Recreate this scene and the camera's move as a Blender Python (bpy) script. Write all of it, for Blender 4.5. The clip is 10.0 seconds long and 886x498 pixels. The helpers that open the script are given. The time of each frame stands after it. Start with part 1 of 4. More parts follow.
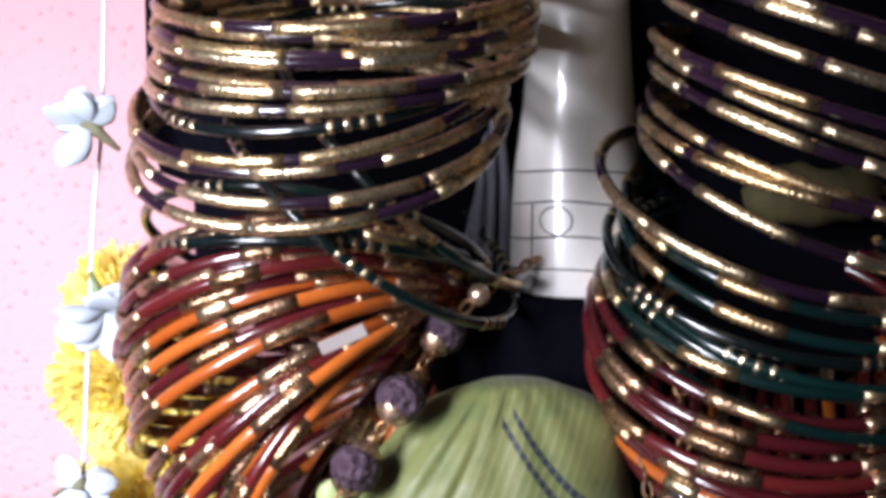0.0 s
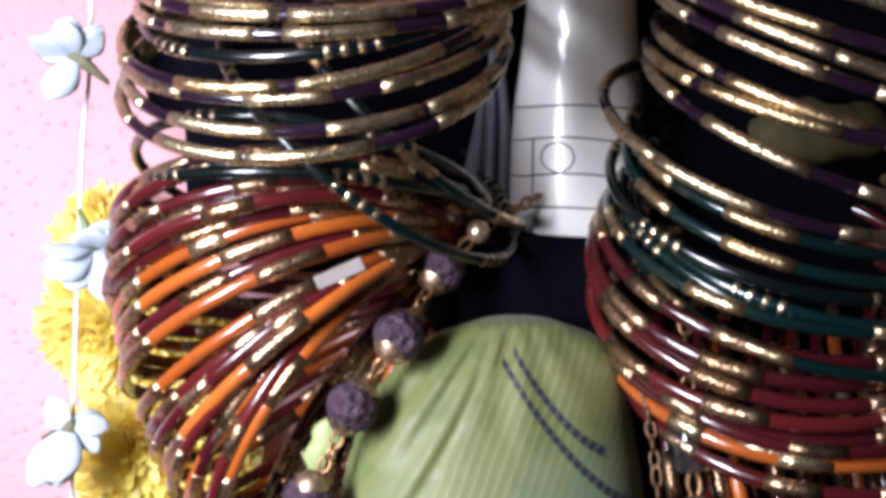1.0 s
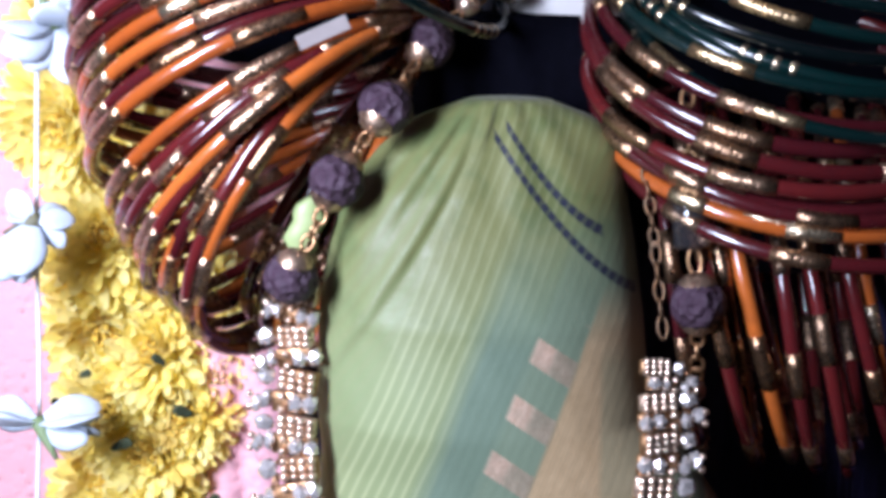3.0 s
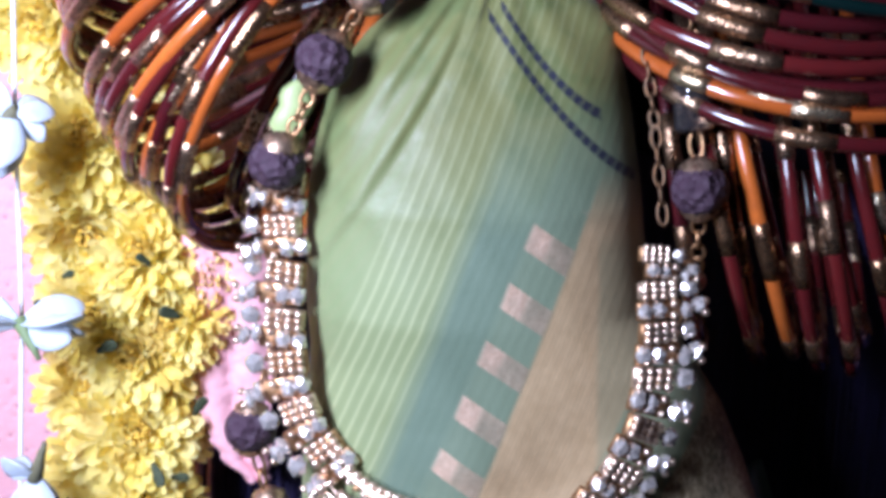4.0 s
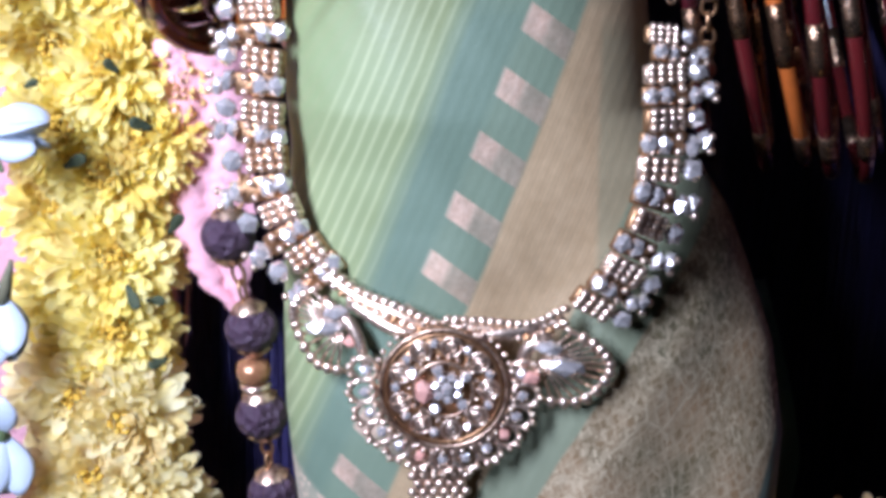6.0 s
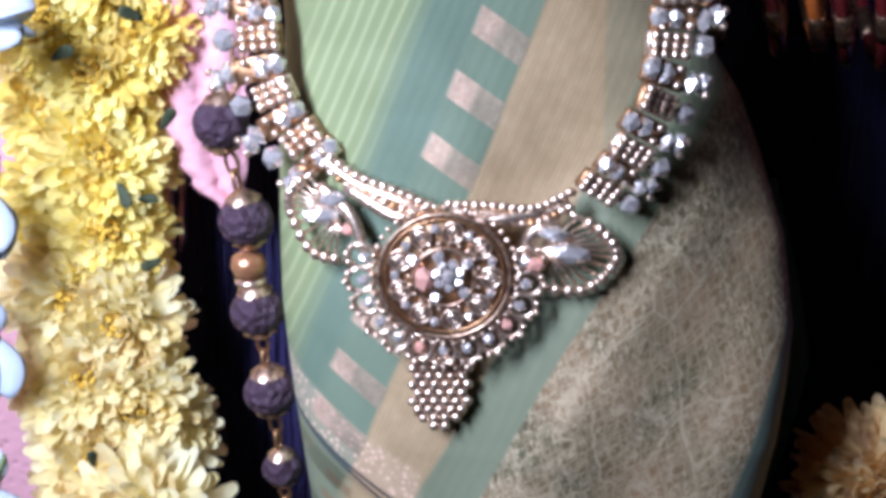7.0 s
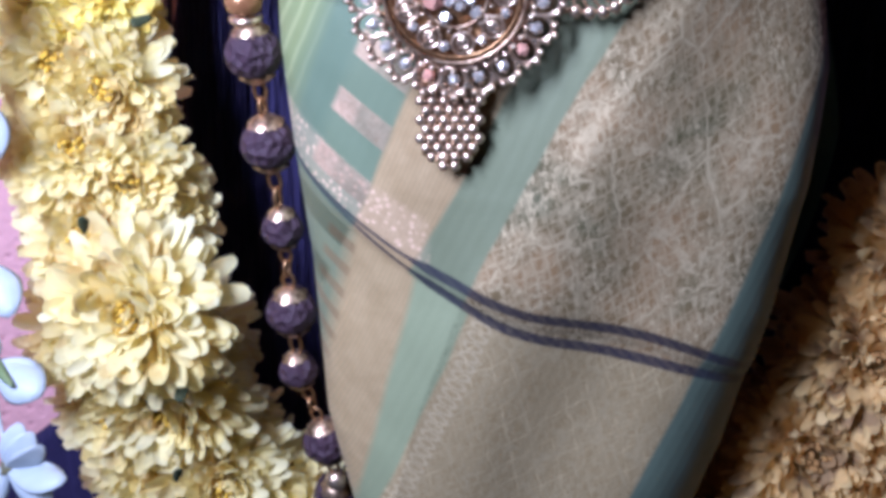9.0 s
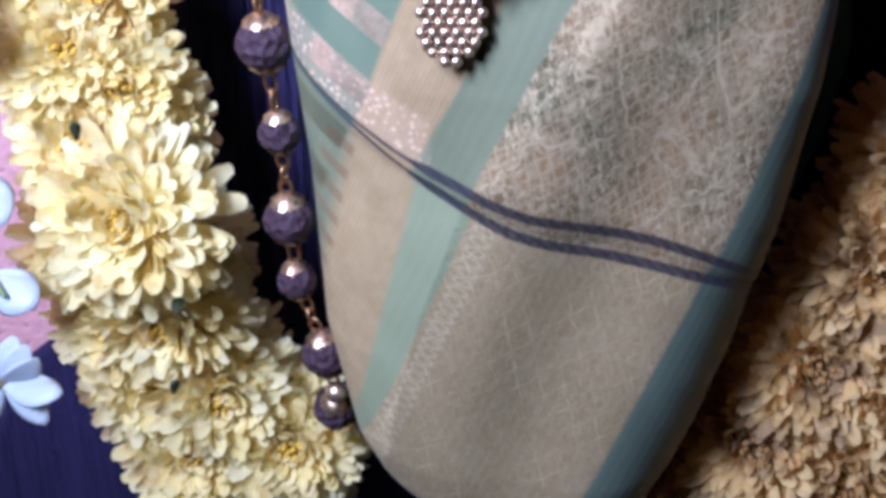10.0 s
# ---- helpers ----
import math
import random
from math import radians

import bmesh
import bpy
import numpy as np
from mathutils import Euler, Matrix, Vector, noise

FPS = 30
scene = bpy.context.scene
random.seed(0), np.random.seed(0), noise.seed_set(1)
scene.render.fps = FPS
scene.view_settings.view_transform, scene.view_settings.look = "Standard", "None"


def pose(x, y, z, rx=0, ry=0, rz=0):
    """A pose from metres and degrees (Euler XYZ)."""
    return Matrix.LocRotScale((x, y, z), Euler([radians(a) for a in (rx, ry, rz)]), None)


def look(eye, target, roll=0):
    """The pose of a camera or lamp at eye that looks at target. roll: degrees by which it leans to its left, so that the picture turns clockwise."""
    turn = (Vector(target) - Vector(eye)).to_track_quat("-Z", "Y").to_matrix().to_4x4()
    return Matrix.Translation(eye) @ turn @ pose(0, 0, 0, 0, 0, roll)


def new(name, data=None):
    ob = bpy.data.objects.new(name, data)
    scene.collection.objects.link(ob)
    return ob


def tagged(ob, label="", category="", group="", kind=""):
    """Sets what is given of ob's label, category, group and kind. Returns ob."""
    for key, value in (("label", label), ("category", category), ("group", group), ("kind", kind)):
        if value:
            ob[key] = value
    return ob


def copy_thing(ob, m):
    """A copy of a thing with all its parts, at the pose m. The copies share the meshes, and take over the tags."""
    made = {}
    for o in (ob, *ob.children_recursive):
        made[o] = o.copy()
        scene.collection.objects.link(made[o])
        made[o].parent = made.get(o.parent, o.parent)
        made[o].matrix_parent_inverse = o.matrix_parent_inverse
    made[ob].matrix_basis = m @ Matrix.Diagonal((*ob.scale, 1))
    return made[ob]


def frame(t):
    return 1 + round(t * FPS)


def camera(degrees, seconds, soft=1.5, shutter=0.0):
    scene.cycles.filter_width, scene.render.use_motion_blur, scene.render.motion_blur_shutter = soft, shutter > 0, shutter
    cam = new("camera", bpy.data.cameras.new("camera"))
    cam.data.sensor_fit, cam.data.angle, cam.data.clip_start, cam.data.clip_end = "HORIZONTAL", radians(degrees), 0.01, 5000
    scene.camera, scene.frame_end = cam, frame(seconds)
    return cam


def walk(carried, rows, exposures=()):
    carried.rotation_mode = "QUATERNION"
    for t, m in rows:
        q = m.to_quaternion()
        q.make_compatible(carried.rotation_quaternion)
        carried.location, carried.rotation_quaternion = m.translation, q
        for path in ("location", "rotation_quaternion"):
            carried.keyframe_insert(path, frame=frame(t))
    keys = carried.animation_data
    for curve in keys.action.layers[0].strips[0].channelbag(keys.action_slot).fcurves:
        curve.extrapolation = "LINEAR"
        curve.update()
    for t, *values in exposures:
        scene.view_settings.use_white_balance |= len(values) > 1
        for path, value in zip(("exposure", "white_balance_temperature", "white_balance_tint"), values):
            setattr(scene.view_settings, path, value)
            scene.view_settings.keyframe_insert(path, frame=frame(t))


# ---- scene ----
cam = camera(39.4, 10.0, soft=4.2)
METRES, EYE, TILT, LEAN, TURN = 0.105, 0.40, -6.0, 0.0, 0.0
ROWS = [
    (0.0, 0.0, 0.0, 0.0, 0.0, 0.0, -0.0),
    (0.5, -0.0073, 0.0264, -0.0142, -0.21, -0.7, -0.04),
    (1.0, -0.0129, 0.0532, -0.0498, -0.42, -1.6, -0.19),
    (1.5, -0.0264, 0.0754, -0.0881, -0.9, -2.85, -0.28),
    (2.0, -0.0459, 0.0978, -0.1307, -1.59, -4.14, -0.35),
    (2.5, -0.0587, 0.1236, -0.1763, -2.16, -5.57, -0.33),
    (3.0, -0.0589, 0.1493, -0.2327, -2.39, -6.73, -0.34),
    (4.5, -0.0465, 0.2247, -0.3738, -2.68, -10.32, -0.29),
    (5.0, -0.0496, 0.2467, -0.4167, -2.94, -11.44, -0.32),
    (5.5, -0.0557, 0.2689, -0.4567, -3.27, -12.67, -0.34),
    (7.0, -0.0532, 0.3287, -0.5973, -3.36, -16.27, -0.24),
    (7.5, -0.0549, 0.3395, -0.6556, -3.32, -17.6, -0.27),
    (8.0, -0.0533, 0.3531, -0.7079, -3.19, -19.15, -0.23),
    (8.5, -0.0562, 0.3652, -0.7686, -3.18, -20.38, -0.27),
    (9.0, -0.0549, 0.3783, -0.8234, -3.08, -21.74, -0.27),
    (9.5, -0.0509, 0.3941, -0.8649, -2.95, -23.32, -0.23),
    (10.0, -0.052, 0.4008, -0.8896, -2.98, -24.5, -0.25),
]
walk_rows = [(t, pose(0, 0, EYE, TILT, LEAN, TURN) @ pose(METRES * x, METRES * y, METRES * z, 90 + pitch, roll, yaw)) for t, x, y, z, yaw, pitch, roll in ROWS]
walk(cam, walk_rows, [(0.0, -0.1, 6150, 20), (1.0, -0.12, 6050, 20), (2.5, -0.15, 5600, 22), (5.0, -0.08, 5200, 26), (7.0, -0.05, 5250, 23), (10.0, 0.12, 5050, 27)])

# ---- light: one warm-white lamp to the upper left of the viewer, bounced by a plain room ----
world = bpy.data.worlds.new("world")
world.use_nodes = True
world.node_tree.nodes["Background"].inputs[0].default_value = (0.6, 0.65, 0.8, 1)
world.node_tree.nodes["Background"].inputs[1].default_value = 0.006
scene.world = world
lamp_data = bpy.data.lights.new("lamp", "AREA")
lamp_data.shape, lamp_data.size, lamp_data.size_y = "RECTANGLE", 0.06, 0.14
lamp_data.spread = radians(125)
lamp_data.energy, lamp_data.color = 1.0, (0.93, 0.97, 1.0)
lamp = new("lamp", lamp_data)
lamp.matrix_world = look((-0.15, 0.03, 0.42), (-0.05, 0.22, 0.29))
tagged(lamp, "white lamp high in front of the shrine", "lamp")

# ---- helpers ----
MM = 0.001


def vec(x, y, z):
    return Vector((x * MM, y * MM, z * MM))


def link(name, bm, mats, parent=None, label="", smooth=True):
    """One bmesh (in millimetres) becomes one mesh object."""
    me = bpy.data.meshes.new(name)
    for v in bm.verts:
        v.co *= MM
    bm.normal_update()
    bm.to_mesh(me)
    bm.free()
    for m in (mats if isinstance(mats, (list, tuple)) else [mats]):
        me.materials.append(m)
    if smooth:
        me.polygons.foreach_set("use_smooth", [True] * len(me.polygons))
    ob = new(name, me)
    if parent is not None:
        ob.parent = parent
    if label:
        ob["label"] = label
    return ob


part = link


def empty(name, at=(0, 0, 0)):
    ob = new(name)
    ob.empty_display_size = 0.005
    ob.matrix_basis = Matrix.Translation(vec(*at))
    return ob


def basis(at, zaxis, xhint=(1, 0, 0)):
    """A frame at a place (mm) with the given z axis."""
    z = Vector(zaxis).normalized()
    x = Vector(xhint) - z * Vector(xhint).dot(z)
    if x.length < 1e-4:
        x = Vector((0, 0, 1)) - z * z.z
    x.normalize()
    y = z.cross(x)
    m = Matrix((x, y, z)).transposed().to_4x4()
    m.translation = Vector(at)
    return m


def add_lathe(bm, profile, m=Matrix.Identity(4), n=20, wobble=0.0, mat=0):
    """Turn (radius, height) rows about z."""
    rows = []
    for r, h in profile:
        rows.append([bm.verts.new(m @ Vector((r * math.cos(a) * (1 + wobble * math.sin(5 * a)), r * math.sin(a) * (1 + wobble * math.sin(5 * a)), h)))
                     for a in (2 * math.pi * i / n for i in range(n))])
    for a, b in zip(rows, rows[1:]):
        for i in range(n):
            f = bm.faces.new((a[i], a[(i + 1) % n], b[(i + 1) % n], b[i]))
            f.material_index = mat
    for row, flip in ((rows[0], True), (rows[-1], False)):
        f = bm.faces.new(row[::-1] if flip else row)
        f.material_index = mat


def add_ball(bm, at, r, squash=(1, 1, 1), m=None, u=10, v=7, mat=0):
    base = m if m is not None else Matrix.Identity(4)
    mm = base @ Matrix.Translation(Vector(at)) @ Matrix.Diagonal((squash[0] * r, squash[1] * r, squash[2] * r, 1))
    made = bmesh.ops.create_uvsphere(bm, u_segments=u, v_segments=v, radius=1, matrix=mm)
    if mat:
        for vert in made["verts"]:
            for f in vert.link_faces:
                f.material_index = mat


def add_tube(bm, pts, r, n=8, closed=False, mat=0):
    pts = [Vector(p) for p in pts]
    rows = []
    k = len(pts)
    up = Vector((0.3, 0.2, 1)).normalized()
    for i, p in enumerate(pts):
        a = pts[(i - 1) % k] if closed else pts[max(i - 1, 0)]
        b = pts[(i + 1) % k] if closed else pts[min(i + 1, k - 1)]
        d = (b - a).normalized()
        x = up - d * up.dot(d)
        if x.length < 1e-3:
            x = Vector((1, 0, 0)) - d * d.x
        x.normalize()
        up = x
        y = d.cross(x)
        rr = r(i / max(k - 1, 1)) if callable(r) else r
        rows.append([bm.verts.new(p + (x * math.cos(t) + y * math.sin(t)) * rr) for t in (2 * math.pi * j / n for j in range(n))])
    for i in range(k if closed else k - 1):
        a, b = rows[i], rows[(i + 1) % k]
        for j in range(n):
            bm.faces.new((a[j], a[(j + 1) % n], b[(j + 1) % n], b[j])).material_index = mat
    if not closed:
        bm.faces.new(rows[0][::-1]).material_index = mat
        bm.faces.new(rows[-1]).material_index = mat


def add_box(bm, at, size, m=None, bevel=0.0, mat=0):
    base = m if m is not None else Matrix.Identity(4)
    made = bmesh.ops.create_cube(bm, size=1, matrix=base @ Matrix.Translation(Vector(at)) @ Matrix.Diagonal((*size, 1)))
    if bevel:
        edges = list({e for v in made["verts"] for e in v.link_edges})
        bmesh.ops.bevel(bm, geom=edges, offset=bevel, segments=1, affect="EDGES")


def smooth_path(pts, n):
    """Catmull-Rom through the places."""
    pts = [Vector(p) for p in pts]
    p = [2 * pts[0] - pts[1]] + pts + [2 * pts[-1] - pts[-2]]
    out = []
    for i in range(n):
        s = i / (n - 1) * (len(pts) - 1)
        k = min(int(s), len(pts) - 2)
        u = s - k
        a, b, c, d = p[k:k + 4]
        out.append(0.5 * (2 * b + (c - a) * u + (2 * a - 5 * b + 4 * c - d) * u * u + (3 * b - a - 3 * c + d) * u ** 3))
    return out


# ---- materials ----
class Nodes:
    """Short spelling of shader arithmetic."""

    def __init__(self, name):
        self.mat = bpy.data.materials.new(name)
        self.mat.use_nodes = True
        self.tree = self.mat.node_tree
        self.bsdf = self.tree.nodes["Principled BSDF"]
        self.out = self.tree.nodes["Material Output"]
        self.coord = self.tree.nodes.new("ShaderNodeTexCoord").outputs["Object"]

    def put(self, socket, value):
        if isinstance(value, bpy.types.NodeSocket):
            self.tree.links.new(value, socket)
        elif isinstance(value, (tuple, list)) and len(value) == 3 and socket.type == "RGBA":
            socket.default_value = (*value, 1)
        else:
            socket.default_value = value

    def op(self, kind, a, b=0.0, c=0.0, clamp=False):
        n = self.tree.nodes.new("ShaderNodeMath")
        n.operation, n.use_clamp = kind, clamp
        for s, v in zip(n.inputs, (a, b, c)):
            self.put(s, v)
        return n.outputs[0]

    def add(self, a, b):
        return self.op("ADD", a, b)

    def sub(self, a, b):
        return self.op("SUBTRACT", a, b)

    def mul(self, a, b):
        return self.op("MULTIPLY", a, b)

    def step(self, d, soft=0.3):
        """0 below zero, 1 above, over a soft edge (mm)."""
        return self.op("MULTIPLY_ADD", d, 1.0 / soft, 0.5, clamp=True)

    def poly(self, x, coefs):
        r = coefs[0]
        for c in coefs[1:]:
            r = self.op("MULTIPLY_ADD", r, x, c) if isinstance(r, bpy.types.NodeSocket) else self.op("MULTIPLY_ADD", x, r, c)
        return r

    def mix(self, f, a, b, kind="MIX"):
        n = self.tree.nodes.new("ShaderNodeMix")
        n.data_type, n.blend_type = "RGBA", kind
        self.put(n.inputs["Factor"], f)
        self.put(n.inputs[6], a)
        self.put(n.inputs[7], b)
        return n.outputs[2]

    def noise(self, scale, detail=3.0, rough=0.55, vector=None, stretch=None):
        v = vector if vector is not None else self.coord
        if stretch:
            mp = self.tree.nodes.new("ShaderNodeMapping")
            mp.inputs["Scale"].default_value = stretch
            self.put(mp.inputs["Vector"], v)
            v = mp.outputs[0]
        n = self.tree.nodes.new("ShaderNodeTexNoise")
        n.inputs["Scale"].default_value, n.inputs["Detail"].default_value, n.inputs["Roughness"].default_value = scale, detail, rough
        self.put(n.inputs["Vector"], v)
        return n.outputs["Fac"]

    def voronoi(self, scale, feature="F1", vector=None):
        n = self.tree.nodes.new("ShaderNodeTexVoronoi")
        n.feature = feature
        n.inputs["Scale"].default_value = scale
        self.put(n.inputs["Vector"], vector if vector is not None else self.coord)
        return n.outputs["Distance"]

    def ramp(self, f, stops):
        n = self.tree.nodes.new("ShaderNodeValToRGB")
        while len(n.color_ramp.elements) < len(stops):
            n.color_ramp.elements.new(0.5)
        for e, (p, c) in zip(n.color_ramp.elements, stops):
            e.position, e.color = p, (*c, 1)
        self.put(n.inputs[0], f)
        return n.outputs[0]

    def random(self):
        return self.tree.nodes.new("ShaderNodeObjectInfo").outputs["Random"]

    def island(self):
        return self.tree.nodes.new("ShaderNodeNewGeometry").outputs["Random Per Island"]

    def bump(self, height, strength=0.4, distance=0.0005):
        n = self.tree.nodes.new("ShaderNodeBump")
        n.inputs["Strength"].default_value, n.inputs["Distance"].default_value = strength, distance
        self.put(n.inputs["Height"], height)
        self.put(self.bsdf.inputs["Normal"], n.outputs[0])

    def done(self, color, rough=0.5, metal=0.0, **more):
        self.put(self.bsdf.inputs["Base Color"], color)
        self.put(self.bsdf.inputs["Roughness"], rough)
        self.put(self.bsdf.inputs["Metallic"], metal)
        for k, v in more.items():
            self.put(self.bsdf.inputs[k.replace("_", " ")], v)
        return self.mat


def m_wall():
    n = Nodes("pink_plaster")
    big, fine = n.noise(18, 4), n.noise(420, 3, 0.6)
    pits = n.voronoi(330)
    c = n.mix(big, (0.72, 0.35, 0.38), (0.79, 0.44, 0.47))
    c = n.mix(n.op("MULTIPLY", n.op("LESS_THAN", pits, 0.16), 0.45), c, (0.45, 0.16, 0.2))
    n.bump(n.add(fine, n.mul(n.op("MINIMUM", pits, 0.4), 1.6)), 0.6, 0.0007)
    return n.done(c, 0.75)


def m_room():
    n = Nodes("plain_paint")
    return n.done(n.mix(n.noise(3), (0.10, 0.09, 0.085), (0.14, 0.125, 0.11)), 0.85)


def m_gold(name, color, rough=0.25, tarnish=(0.25, 0.12, 0.05), amount=0.5, scale=900):
    n = Nodes(name)
    f = n.noise(scale, 3)
    c = n.mix(n.op("MULTIPLY", n.step(n.sub(f, 0.52), 0.25), amount), color, tarnish)
    n.bump(f, 0.25, 0.0002)
    return n.done(c, n.op("MULTIPLY_ADD", f, 0.25, rough - 0.1), 0.92)


def m_glass_ring(name, a, b):
    n = Nodes(name)
    c = n.mix(n.random(), a, b)
    f = n.noise(700, 2)
    return n.done(n.mix(n.mul(f, 0.4), c, (0.01, 0.008, 0.012)), n.op("MULTIPLY_ADD", f, 0.2, 0.1), 0.0, Coat_Weight=0.6, Coat_Roughness=0.06)


def m_foil(name, a, b):
    n = Nodes(name)
    f = n.noise(1300, 2)
    c = n.mix(n.random(), a, b)
    worn = n.step(n.sub(n.noise(420, 4, 0.7), 0.58), 0.08)
    c = n.mix(n.op("MULTIPLY", n.step(n.sub(f, 0.54), 0.2), 0.5), c, (0.16, 0.09, 0.05))
    c = n.mix(n.mul(worn, 0.5), c, (0.03, 0.014, 0.02))
    n.bump(n.add(f, n.mul(n.noise(2600, 2), 0.6)), 0.4, 0.0003)
    return n.done(c, n.op("MULTIPLY_ADD", f, 0.3, 0.14), 0.95)


def m_silver():
    n = Nodes("brushed_silver")
    streak = n.noise(60, 4, 0.6, stretch=(14, 14, 1.2))
    spots = n.noise(160, 3)
    c = n.mix(n.mul(spots, 0.6), (0.95, 0.92, 0.87), (0.84, 0.81, 0.77))
    n.bump(streak, 0.02, 0.0003)
    return n.done(c, n.op("MULTIPLY_ADD", streak, 0.14, 0.34), 0.1, Coat_Weight=1.0, Coat_Roughness=0.09)


def m_plain(name, a, b, rough=0.5, scale=300, bump=0.3, metal=0.0, dist=0.0004, **more):
    n = Nodes(name)
    f = n.noise(scale, 4)
    n.bump(f, bump, dist)
    return n.done(n.mix(f, a, b), rough, metal, **more)


def m_bead():
    n = Nodes("rudraksha_seed")
    ridges = n.voronoi(620, "F1")
    f = n.noise(900, 4, 0.7)
    n.bump(n.add(ridges, n.mul(f, 0.7)), 1.0, 0.0011)
    return n.done(n.mix(f, (0.020, 0.010, 0.018), (0.075, 0.034, 0.058)), 0.6)


def m_petal(name, tip, base, spot, clean=0.60):
    """Thin petals: part of the light passes through."""
    n = Nodes(name)
    r = n.island()
    f = n.noise(420, 3)
    c = n.mix(r, tip, base)
    c = n.mix(n.mul(n.step(n.sub(n.noise(150, 3), clean), 0.12), 0.55), c, spot)
    n.bump(f, 0.2, 0.0003)
    n.done(c, 0.6, 0.0, Specular_IOR_Level=0.3)
    thin = n.tree.nodes.new("ShaderNodeBsdfTranslucent")
    n.put(thin.inputs["Color"], c)
    both = n.tree.nodes.new("ShaderNodeMixShader")
    both.inputs[0].default_value = 0.5
    n.tree.links.new(n.bsdf.outputs[0], both.inputs[1])
    n.tree.links.new(thin.outputs[0], both.inputs[2])
    n.tree.links.new(both.outputs[0], n.out.inputs["Surface"])
    return n.mat


def m_hair():
    n = Nodes("dark_fibre")
    f = n.noise(500, 3, 0.6, stretch=(1.6, 1.6, 0.05))
    n.bump(f, 0.7, 0.0008)
    return n.done(n.mix(f, (0.010, 0.008, 0.030), (0.042, 0.034, 0.105)), 0.55, 0.0, Specular_IOR_Level=0.25)


def m_sari():
    """Green silk with woven gold: bands follow the drape, each edge is x = f(z) in millimetres."""
    n = Nodes("green_zari_silk")
    sep = n.tree.nodes.new("ShaderNodeSeparateXYZ")
    n.tree.links.new(n.coord, sep.inputs[0])
    x, z = n.mul(sep.outputs[0], 1000.0), n.mul(sep.outputs[2], 1000.0)
    wob = n.op("MULTIPLY_ADD", n.noise(70, 2), 0.9, -0.45)
    xw = n.add(x, wob)

    def edge(x0, z0, slope, quad=0.0):
        dz = n.sub(z, z0)
        return n.sub(xw, n.poly(dz, (quad, slope, x0)) if quad else n.op("MULTIPLY_ADD", dz, slope, x0))

    def inside(a, b, soft=0.5):
        return n.mul(n.step(a, soft), n.sub(1.0, n.step(b, soft)))

    tone, fine = n.noise(45, 3), n.noise(1500, 2)
    blot = n.step(n.sub(n.noise(85, 3, 0.6), 0.56), 0.12)
    # the bangles' shade on the upper chest is mixed into the colour, mottled green
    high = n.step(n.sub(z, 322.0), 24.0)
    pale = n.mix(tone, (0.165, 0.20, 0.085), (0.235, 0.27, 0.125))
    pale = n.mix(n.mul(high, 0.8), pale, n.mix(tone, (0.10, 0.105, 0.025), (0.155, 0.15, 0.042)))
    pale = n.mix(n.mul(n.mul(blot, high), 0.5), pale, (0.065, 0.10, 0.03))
    teal = n.mix(tone, (0.155, 0.175, 0.103), (0.205, 0.226, 0.137))
    deep = n.mix(tone, (0.08, 0.108, 0.082), (0.112, 0.148, 0.112))
    gold = n.mix(n.noise(260, 4, 0.7), (0.29, 0.19, 0.09), (0.50, 0.36, 0.205))
    copper = n.mix(fine, (0.50, 0.31, 0.19), (0.92, 0.68, 0.50))
    # brocade: gold net of cells on a dull ground
    warp = n.tree.nodes.new("ShaderNodeMapping")
    warp.inputs["Rotation"].default_value = (0, radians(24), 0)
    warp.inputs["Scale"].default_value = (1.0, 0.1, 0.62)
    n.tree.links.new(n.coord, warp.inputs["Vector"])
    jig = n.op("MULTIPLY_ADD", n.noise(230, 3), 3.2, -1.6)
    la = n.mul(n.add(n.sub(x, n.mul(z, 0.4)), jig), 1 / 9.0)
    lb = n.mul(n.add(z, n.mul(x, 0.4)), 1 / 13.0)

    def lattice(q, half):
        return n.sub(1.0, n.step(n.sub(n.op("ABSOLUTE", n.sub(n.op("FRACT", q), 0.5)), half), 0.06))

    big = n.op("MAXIMUM", lattice(n.add(la, lb), 0.035), lattice(n.sub(la, lb), 0.035))
    small = n.op("MAXIMUM", lattice(n.mul(n.add(la, lb), 4.0), 0.10), lattice(n.mul(n.sub(la, lb), 4.0), 0.10))
    fine_net = n.mul(n.mul(small, 0.45), n.step(n.sub(n.noise(140, 2), 0.42), 0.4))
    specks = n.step(n.sub(n.noise(1250, 2, 0.7, stretch=(1.0, 1.0, 0.6)), 0.52), 0.10)
    net = n.op("MAXIMUM", n.mul(n.mul(big, 0.28), n.step(n.sub(n.noise(120, 2), 0.40), 0.2)), n.op("MAXIMUM", fine_net, n.mul(n.mul(specks, n.op("MULTIPLY_ADD", small, 0.5, 0.7)), n.step(n.sub(n.noise(110, 3, 0.6, stretch=(1.0, 1.0, 0.6)), 0.45), 0.7))))
    patchy = n.step(n.sub(n.noise(70, 3), 0.47), 0.3)
    brocade_ground = n.mix(patchy, (0.085, 0.082, 0.038), (0.27, 0.172, 0.082))
    # pale outlines of large cells and of the florets inside them
    cells = n.tree.nodes.new("ShaderNodeTexVoronoi")
    cells.feature = "DISTANCE_TO_EDGE"
    cells.inputs["Scale"].default_value, cells.inputs["Randomness"].default_value = 88.0, 0.45
    bent = n.tree.nodes.new("ShaderNodeVectorMath")
    bent.operation = "ADD"
    n.put(bent.inputs[0], warp.outputs[0])
    n.put(bent.inputs[1], n.mul(n.noise(300, 2), 0.003))
    n.put(cells.inputs["Vector"], bent.outputs[0])
